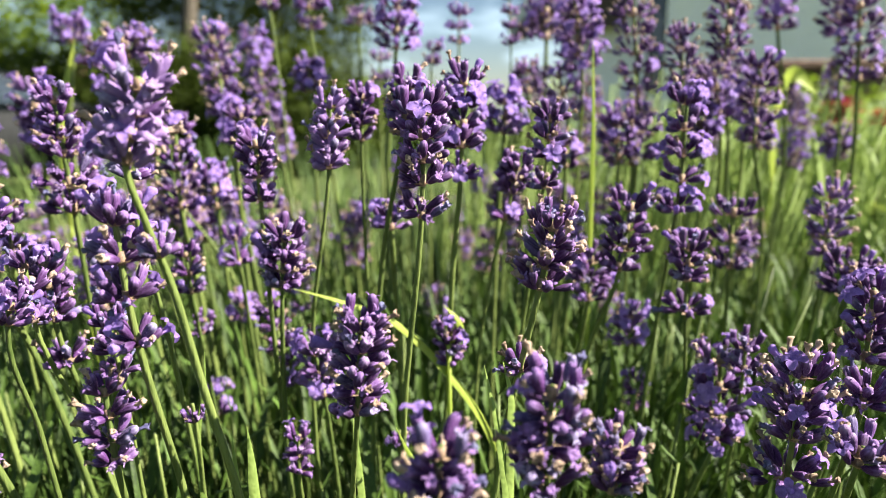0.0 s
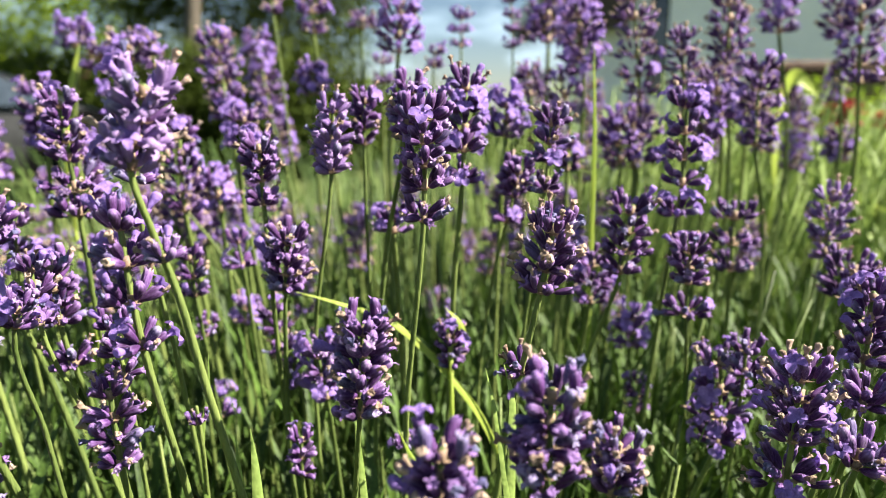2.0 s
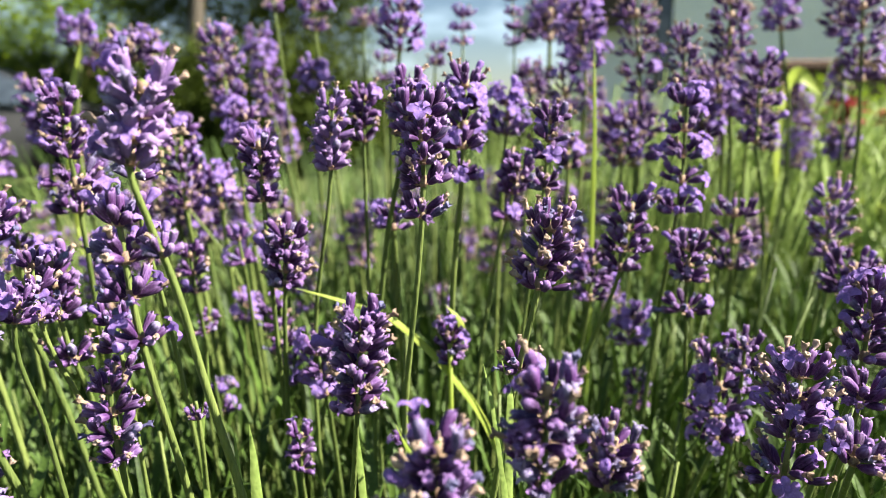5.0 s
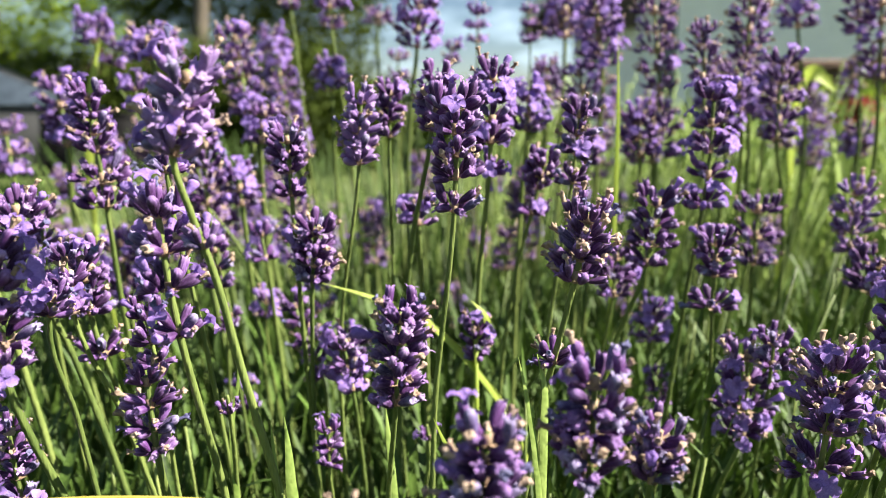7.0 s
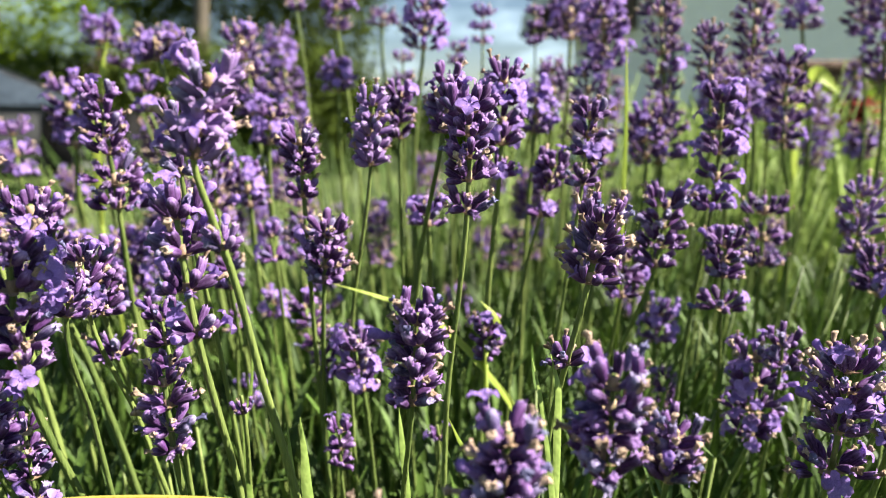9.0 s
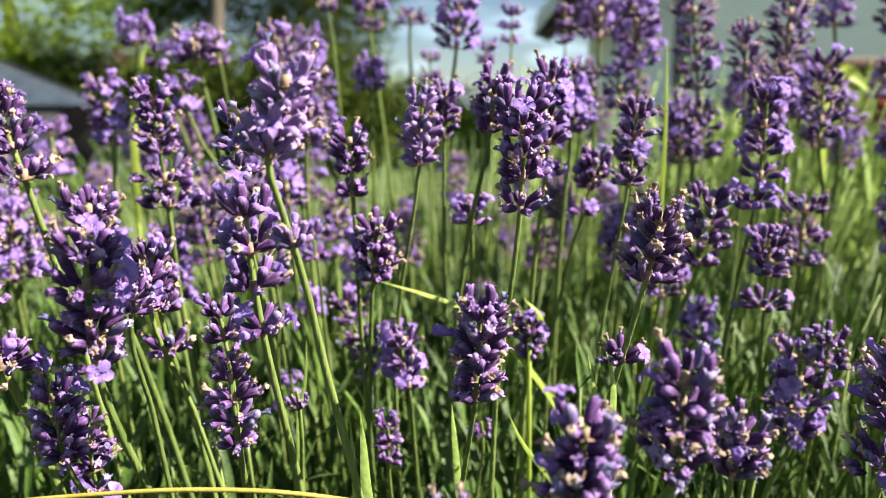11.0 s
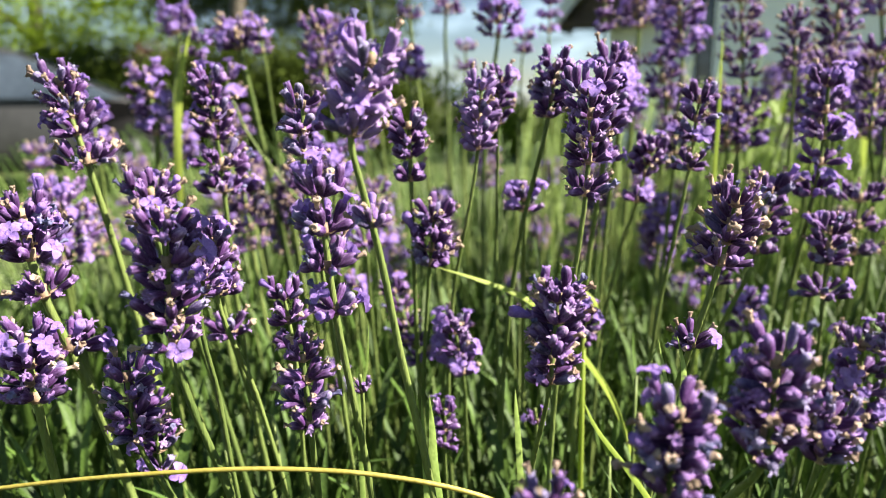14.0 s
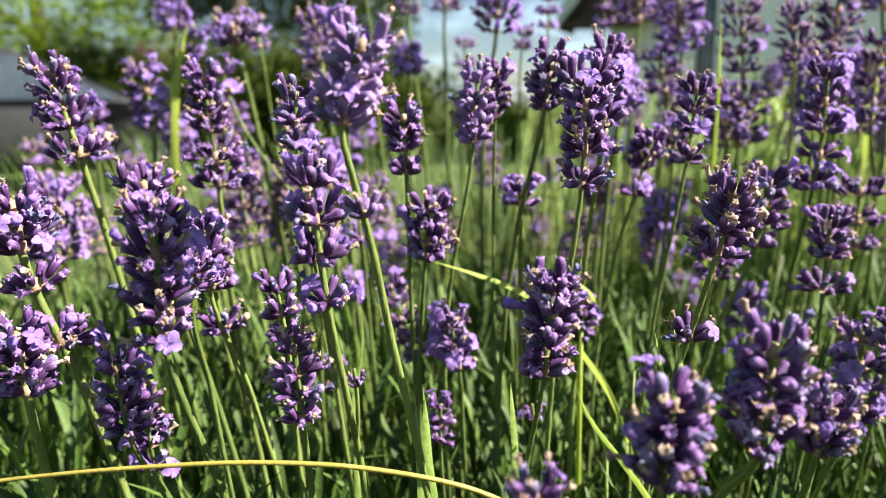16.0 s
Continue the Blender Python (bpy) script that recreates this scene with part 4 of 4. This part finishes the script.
flower((-0.1274, 0.4000, 0.3487), (-0.1277, 0.4000, 0.3279), (-0.1312, 0.4120, 0.2916), 0.0085, 2, 0.60, 0.10, 1)
flower((-0.0538, 0.3000, 0.4069), (-0.0492, 0.3000, 0.3797), (-0.0482, 0.3120, 0.3487), 0.0095, 3, 0.60, 0.05, 1)
flower((-0.1220, 0.3700, 0.3992), (-0.1241, 0.3700, 0.3864), (-0.1294, 0.3820, 0.3541), 0.0067, 2, 0.05, 0.10, 0)
flower((-0.1159, 0.3300, 0.4430), (-0.1138, 0.3300, 0.4181), (-0.1134, 0.3420, 0.3815), 0.0085, 3, 0.05, 0.10, 0)
flower((-0.1322, 0.4300, 0.4717), (-0.1303, 0.4300, 0.4438), (-0.1314, 0.4420, 0.4042), 0.0118, 3, 0.30, 0.20, 0)
flower((-0.1413, 0.4000, 0.5004), (-0.1408, 0.4000, 0.4480), (-0.1402, 0.4120, 0.4110), 0.0123, 5, 0.15, 0.20, 0)
flower((-0.1938, 0.3300, 0.4588), (-0.1945, 0.3300, 0.4396), (-0.2008, 0.3420, 0.4103), 0.0087, 2, 0.90, 0.05, 1)
flower((-0.1293, 0.2200, 0.4480), (-0.1320, 0.2200, 0.4367), (-0.1331, 0.2320, 0.3974), 0.0072, 2, 0.80, 0.05, 1)
flower((-0.1192, 0.4500, 0.5068), (-0.1224, 0.4500, 0.4799), (-0.1259, 0.4620, 0.4437), 0.0118, 3, 0.30, 0.20, 1)
flower((-0.0950, 0.5500, 0.5401), (-0.0939, 0.5500, 0.5139), (-0.0952, 0.5620, 0.4656), 0.0122, 3, 0.60, 0.10, 1)
flower((-0.1053, 0.3700, 0.4439), (-0.1022, 0.3700, 0.4232), (-0.1026, 0.3820, 0.3926), 0.0090, 2, 0.20, 0.10, 0)
flower((0.1721, 0.5000, 0.5103), (0.1798, 0.5000, 0.4803), (0.1847, 0.5120, 0.4403), 0.0134, 3, 0.30, 0.20, 0)
flower((0.1145, 0.4800, 0.5030), (0.1178, 0.4800, 0.4685), (0.1205, 0.4920, 0.4314), 0.0143, 3, 0.20, 0.20, 0)
flower((0.0787, 0.4600, 0.4892), (0.0794, 0.4600, 0.4647), (0.0807, 0.4720, 0.4269), 0.0118, 3, 0.20, 0.20, 0)
flower((0.2427, 0.6000, 0.5209), (0.2474, 0.6000, 0.4895), (0.2535, 0.6120, 0.4424), 0.0141, 3, 0.20, 0.20, 0)

flower((-0.2076, 0.4700, 0.5214), (-0.2029, 0.4700, 0.5002), None, 0.0105, 2, 0.80, 0.05, 2)

# ---- stuff of the bed: headless shoots, leaves, distant stalks ----
def scattered(rnd, box):
    """A place in the uneven oval patch that fills the box."""
    while True:
        u, v = rnd.uniform(-1, 1), rnd.uniform(-1, 1)
        edge = 0.92 + 0.25 * noise.noise(Vector((math.atan2(v, u) * 1.7, box[0] * 3, box[2] * 3)))
        if (u ** 4 + v ** 4) ** 0.25 < edge:
            return (box[0] + box[1]) / 2 + u * (box[1] - box[0]) / 2, (box[2] + box[3]) / 2 + v * (box[3] - box[2]) / 2


def thicket(name, label, count, box, top, mat, seed, thick, category, apart=False):
    """Headless stalks; apart: each a part of its own."""
    rnd = random.Random(seed)
    verts, faces = [], []
    clump = thing(name, ((box[0] + box[1]) / 2, (box[2] + box[3]) / 2, 0), label, category) if apart else None
    for _ in range(count):
        x, y = scattered(rnd, box)
        z = rnd.uniform(*top)
        lean = Vector((x * 0.32 + rnd.gauss(0, 0.03), rnd.gauss(0, 0.03), 0))
        foot = Vector((x - lean.x, y - lean.y, 0))
        foot.z = ground_height(foot.x, foot.y)
        head = Vector((x, y, z))
        mid = (foot + head) / 2 + Vector((rnd.gauss(0, 0.012), rnd.gauss(0, 0.012), 0))
        shift = clump.location if apart else Vector((0, 0, 0))
        tube(verts, faces, [p - shift for p in spline([foot, mid, head], 3)], thick * rnd.uniform(0.9, 1.4), thick * rnd.uniform(0.5, 0.8), 5, 0.08)
        if apart:
            child("stalk", data_mesh("stalk", verts, faces, mat), clump)
            verts, faces = [], []
    return clump or tagged(new(name, data_mesh(name, verts, faces, mat)), label, category, kind="stuff")


thicket("lavender_stalks", "many thin green lavender stalks crowded in the bed", 130, (-0.5, 0.6, 0.34, 0.75), (0.24, 0.42), STALK, 21, 0.0010, "stalks", True)
# same stalks, toned pale where sunlit, dark at the shaded side and back
thicket("lavender_stalks", "lavender stalks further back, sunlight toned into their pale green", 560, (0.0, 1.3, 0.7, 1.45), (0.36, 0.57), GRASS, 22, 0.0015, "stalks")
thicket("lavender_stalks", "lavender stalks at the shaded side, shade toned into their green", 330, (-0.9, 0.1, 0.7, 1.2), (0.28, 0.44), STALK, 23, 0.0014, "stalks")
thicket("lavender_stalks", "lavender stalks at the back, shade put in as dark green", 480, (-0.9, 0.55, 0.85, 1.7), (0.36, 0.46), LEAF, 24, 0.0016, "stalks")

# blurred further spikes that fill the bed behind the nearer ones
fill = random.Random(77)
# most take the lighter mauve, which stands in for sun on them
for count, (x0, x1), (y0, y1), (z0, z1) in ((13, (0.08, 0.42), (0.6, 0.95), (0.475, 0.56)), (16, (-0.5, -0.14), (0.52, 0.85), (0.40, 0.50)), (9, (-0.34, -0.1), (0.42, 0.58), (0.39, 0.455)), (6, (-0.1, 0.1), (0.5, 0.75), (0.40, 0.46)), (26, (-0.55, 0.2), (0.62, 1.1), (0.33, 0.43)), (5, (0.16, 0.46), (0.72, 1.05), (0.50, 0.58)), (3, (0.2, 0.6), (0.6, 0.9), (0.36, 0.44))):
    for _ in range(count):
        x, y, z = fill.uniform(x0, x1), fill.uniform(y0, y1), fill.uniform(z0, z1)
        size = fill.uniform(0.03, 0.055)
        foot = (x - size * x * 0.4 + fill.uniform(-0.003, 0.003), y, z - size)
        flower((x, y, z), foot, (foot[0] - x * 0.06, y, z - size - 0.09), fill.uniform(0.011, 0.015), fill.choice((3, 4, 5)), fill.choice((0.1, 0.3, 0.6)), 0.4, fill.choice((0, 1, 1, 1)))


def leaves(name, label, count, box, top, size, mat, seed):
    rnd = random.Random(seed)
    verts, faces = [], []
    for _ in range(count):
        x, y = scattered(rnd, box)
        z = top * rnd.random() ** 0.6 + 0.02
        p = Vector((x, y, z + ground_height(x, y)))
        a = rnd.uniform(0, 6.28)
        n = rnd.uniform(*size)
        out = Vector((math.cos(a), math.sin(a), 0)) * n * rnd.uniform(0.15, 0.6)
        tip = p + out + Vector((0, 0, n * rnd.uniform(0.6, 1.0)))
        strap(verts, faces, spline([p, p + out * 0.35 + Vector((0, 0, n * 0.45)), tip], 2), n * rnd.uniform(0.05, 0.09), (-math.sin(a), math.cos(a), 0))
    return tagged(new(name, data_mesh(name, verts, faces, mat)), label, "leaves", kind="stuff")


leaves("lavender_leaves", "narrow grey-green lavender leaves low in the bed, shade toned in", 14000, (-0.55, 0.75, 0.2, 0.8), 0.29, (0.035, 0.075), LEAF, 31)
leaves("lavender_leaves", "narrow grey-green lavender leaves further back, shade toned in", 5000, (-0.5, 1.5, 0.75, 1.7), 0.3, (0.04, 0.08), LEAF, 32)

SHOOT_LEAF = []
for seed in range(3):
    rnd = random.Random(200 + seed)
    lv, lf = [], []
    strap(lv, lf, spline([Vector((0, 0, 0)), Vector((0.3, rnd.uniform(-0.05, 0.05), 0.5)), Vector((rnd.uniform(0.35, 0.6), 0, 1.0))], 3), rnd.uniform(0.1, 0.14), (0, 1, 0))
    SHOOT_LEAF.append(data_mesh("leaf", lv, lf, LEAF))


def shoot(at, top, seed):
    """A leafy headless lavender shoot with pairs of narrow leaves."""
    rnd = random.Random(seed)
    foot = Vector((at[0] * 0.8, at[1], ground_height(at[0] * 0.8, at[1])))
    s = thing("lavender_shoot", foot, "leafy grey-green lavender shoot without a flower", "lavender", "leafy shoots in the bed")
    head = Vector((at[0], at[1], top)) - foot
    path = spline([Vector((0, 0, 0)), head * 0.5 + Vector((rnd.uniform(-0.008, 0.008), rnd.uniform(-0.008, 0.008), 0)), head], 6)
    verts, faces = [], []
    tube(verts, faces, path, 0.0014, 0.0007, 6, 0.08)
    child("stem", data_mesh("stem", verts, faces, STEM), s)
    turn = rnd.uniform(0, 3.14)
    for k in range(5):
        p = path[-1 - 2 * k] if k else path[-1]
        for side in (0, math.pi):
            size = rnd.uniform(0.018, 0.034) * (0.7 if k == 0 else 1)
            m = Matrix.Translation(p) @ Matrix.Rotation(turn + side + k * 1.57 + rnd.uniform(-0.3, 0.3), 4, "Z") @ Matrix.Rotation(rnd.uniform(-0.25, 0.35), 4, "Y") @ Matrix.Scale(size, 4)
            child("leaf", SHOOT_LEAF[rnd.randrange(3)], s, m)


sow = random.Random(91)
for k in range(70):
    y = sow.uniform(0.21, 0.5)
    shoot((sow.uniform(-0.75, 0.75) * y, y), sow.uniform(0.30, 0.385) - 0.05 * (y < 0.26), 300 + k)

leaves("grass_tufts", "bright green grass and leaves among the back stalks", 3500, (0.25, 1.5, 0.85, 1.6), 0.42, (0.06, 0.12), GRASS, 34)
leaves("lawn_grass", "bright green lawn grass beyond the bed", 4500, (0.2, 4.0, 1.8, 5.5), 0.05, (0.05, 0.11), BLADE, 33)


def grass_blade(points, width, mat, label, side=(1, 0.1, 0), fold=0.25):
    """A blade along the points; one that begins above the leaves is carried down to its tuft."""
    first, second = Vector(points[0]), Vector(points[1])
    stalk = first.z > 0.345 and first.y > 0.3
    if first.z > 0.345 and not stalk:
        lower = first + (first - second).normalized() * 0.03 + Vector((0, 0.012, -0.05))
        points = [(lower.x * 0.92, lower.y + 0.01, lower.z - 0.16), tuple(lower), *points]
    root = Vector(points[0])
    verts, faces = [], []
    strap(verts, faces, [p - root for p in spline(points, 6)], width, side, fold)
    if stalk:
        foot = Vector((root.x * 0.9, root.y + 0.02, ground_height(root.x * 0.9, root.y + 0.02)))
        tube(verts, faces, [p - root for p in spline([foot, (foot + root) / 2 + Vector((0.004, 0, 0)), root + (second - first) * 0.15], 4)], 0.0016, 0.0011, 6)
    me = data_mesh("grass_blade", verts, faces, mat)
    ob = new("grass_blade", me)
    ob.location = root
    tagged(ob, label, "grass blade", "single blades among the stalks")


def straw(points, r):
    root = Vector(points[0])
    verts, faces = [], []
    tube(verts, faces, [p - root for p in spline(points, 8)], r, r * 0.7, 8)
    ob = new("straw", data_mesh("straw", verts, faces, STRAW))
    ob.location = root
    tagged(ob, "yellow dry grass straw arching low across the stalks", "straw")


grass_blade(((0.0885, 0.4200, 0.3308), (0.0821, 0.3900, 0.4400), (0.0796, 0.3800, 0.4914), (0.0766, 0.3750, 0.5361)), 0.0036, BLADE, "tall thin bright yellow-green grass blade", (0.85, 0.5, 0))
grass_blade(((-0.2646, 0.5200, 0.4103), (-0.2533, 0.5000, 0.4765), (-0.2478, 0.5000, 0.5180), (-0.2388, 0.5000, 0.5487)), 0.0056, BLADE, "broad bright green grass blade, pointed at the top", (0.85, 0.5, 0))
grass_blade(((0.0425, 0.3300, 0.2971), (0.0313, 0.3200, 0.3328), (0.0188, 0.3150, 0.3649), (0.0059, 0.3120, 0.3843), (-0.0090, 0.3100, 0.4016), (-0.0209, 0.3050, 0.4132), (-0.0418, 0.3000, 0.4229), (-0.0606, 0.2950, 0.4298)), 0.0046, BLADE, "long arching bright green grass leaf", (0.2, 0.75, 0.7))
grass_blade(((-0.0548, 0.2100, 0.3696), (-0.0564, 0.2100, 0.3846), (-0.0568, 0.2100, 0.3962), (-0.0577, 0.2100, 0.4082)), 0.0042, GRASS, "upright narrow lavender leaf among the stems", (0.85, 0.5, 0))
grass_blade(((-0.0866, 0.2500, 0.3616), (-0.0865, 0.2500, 0.3888), (-0.0835, 0.2500, 0.4038), (-0.0825, 0.2500, 0.4186)), 0.0022, GRASS, "small upright grey-green lavender leaf", (0.85, 0.5, 0))
grass_blade(((0.0231, 0.2200, 0.4022), (0.0229, 0.2200, 0.4136), (0.0201, 0.2200, 0.4248)), 0.0035, GRASS, "upright narrow lavender leaf among the stems", (0.85, 0.5, 0))
grass_blade(((0.0034, 0.3100, 0.4003), (0.0096, 0.3120, 0.4022), (0.0089, 0.3120, 0.4100), (0.0022, 0.3140, 0.4172)), 0.0040, BLADE, "curled bright green leaf tip", (0.85, 0.5, 0))
grass_blade(((0.0103, 0.2000, 0.3779), (0.0016, 0.2000, 0.3904), (-0.0086, 0.2000, 0.4045), (-0.0121, 0.2000, 0.4123)), 0.0022, BLADE, "thin slanting green grass leaf", (0.85, 0.5, 0))
grass_blade(((-0.0569, 0.2000, 0.3654), (-0.0582, 0.2000, 0.3895), (-0.0594, 0.2000, 0.4118)), 0.0034, GRASS, "upright narrow lavender leaf among the stems", (0.85, 0.5, 0))
grass_blade(((0.3455, 0.7500, 0.4218), (0.3324, 0.7200, 0.5071), (0.3338, 0.7000, 0.5327), (0.3577, 0.7000, 0.5146)), 0.0220, BLADE, "broad yellow-green leaf, sunlit", (0.2, 0.3, 1))
grass_blade(((-0.0276, 0.2400, 0.3750), (-0.0287, 0.2400, 0.3878), (-0.0295, 0.2400, 0.3983)), 0.0030, GRASS, "small upright grey-green lavender leaf", (0.85, 0.5, 0))
grass_blade(((0.0201, 0.2200, 0.3936), (0.0176, 0.2200, 0.4088), (0.0143, 0.2200, 0.4236)), 0.0028, GRASS, "small upright grey-green lavender leaf", (0.85, 0.5, 0))
straw(((-0.0075, 0.2000, 0.3607), (-0.0412, 0.1900, 0.3856), (-0.0721, 0.1850, 0.3945), (-0.1024, 0.1820, 0.3972), (-0.1329, 0.1800, 0.3962), (-0.1648, 0.1800, 0.3926), (-0.2059, 0.1800, 0.3861)), 0.0008)


def red_flower(at, r, mat, label, seed):
    rnd = random.Random(seed)
    foot = Vector((at[0] + 0.01, at[1] + 0.01, ground_height(at[0], at[1])))
    f = thing("red_flower", foot, label, "flower", "red garden flowers")
    head = Vector(at) - foot
    verts, faces = [], []
    tube(verts, faces, spline([Vector((0, 0, 0)), head * 0.5 + Vector((0.01, 0, 0)), head], 5), 0.0025, 0.002, 6)
    child("stem", data_mesh("stem", verts, faces, STEM), f)
    for ring, (n, e, s) in enumerate(((10, -22, 0.9), (12, 8, 1.0), (11, 32, 0.95), (8, 58, 0.85), (4, 80, 0.75))):
        for k in range(n):
            a = 2 * math.pi * (k + ring * 0.5) / n
            d = Vector((math.cos(a) * math.cos(radians(e)), math.sin(a) * math.cos(radians(e)), math.sin(radians(e))))
            verts, faces = [], []
            strap(verts, faces, spline([head, head + d * r * 0.5 * s + Vector((0, 0, r * 0.12)), head + d * r * s], 3), r * 0.5, (-math.sin(a), math.cos(a), 0), 0.2)
            child("petal", data_mesh("petal", verts, faces, mat), f)
    for k in range(4):
        a = rnd.uniform(0, 6.28)
        s = Vector((math.cos(a), math.sin(a), 0))
        p = head * (0.3 + 0.14 * k)
        verts, faces = [], []
        strap(verts, faces, spline([p, p + s * r * 0.8 + Vector((0, 0, r * 0.5)), p + s * r * 1.7 + Vector((0, 0, r * 0.3))], 3), r * 0.7, (-s.y, s.x, 0))
        child("leaf", data_mesh("leaf", verts, faces, BLADE), f)


red_flower((0.572, 1.05, 0.492), 0.037, REDPETAL, "round red garden flower on a green stem", 41)
red_flower((0.625, 1.04, 0.485), 0.022, ORANGEPETAL, "orange-red garden flower beside the lavender", 42)
red_flower((0.70, 1.10, 0.47), 0.026, ORANGEPETAL, "orange-red garden flower with green leaves", 43)
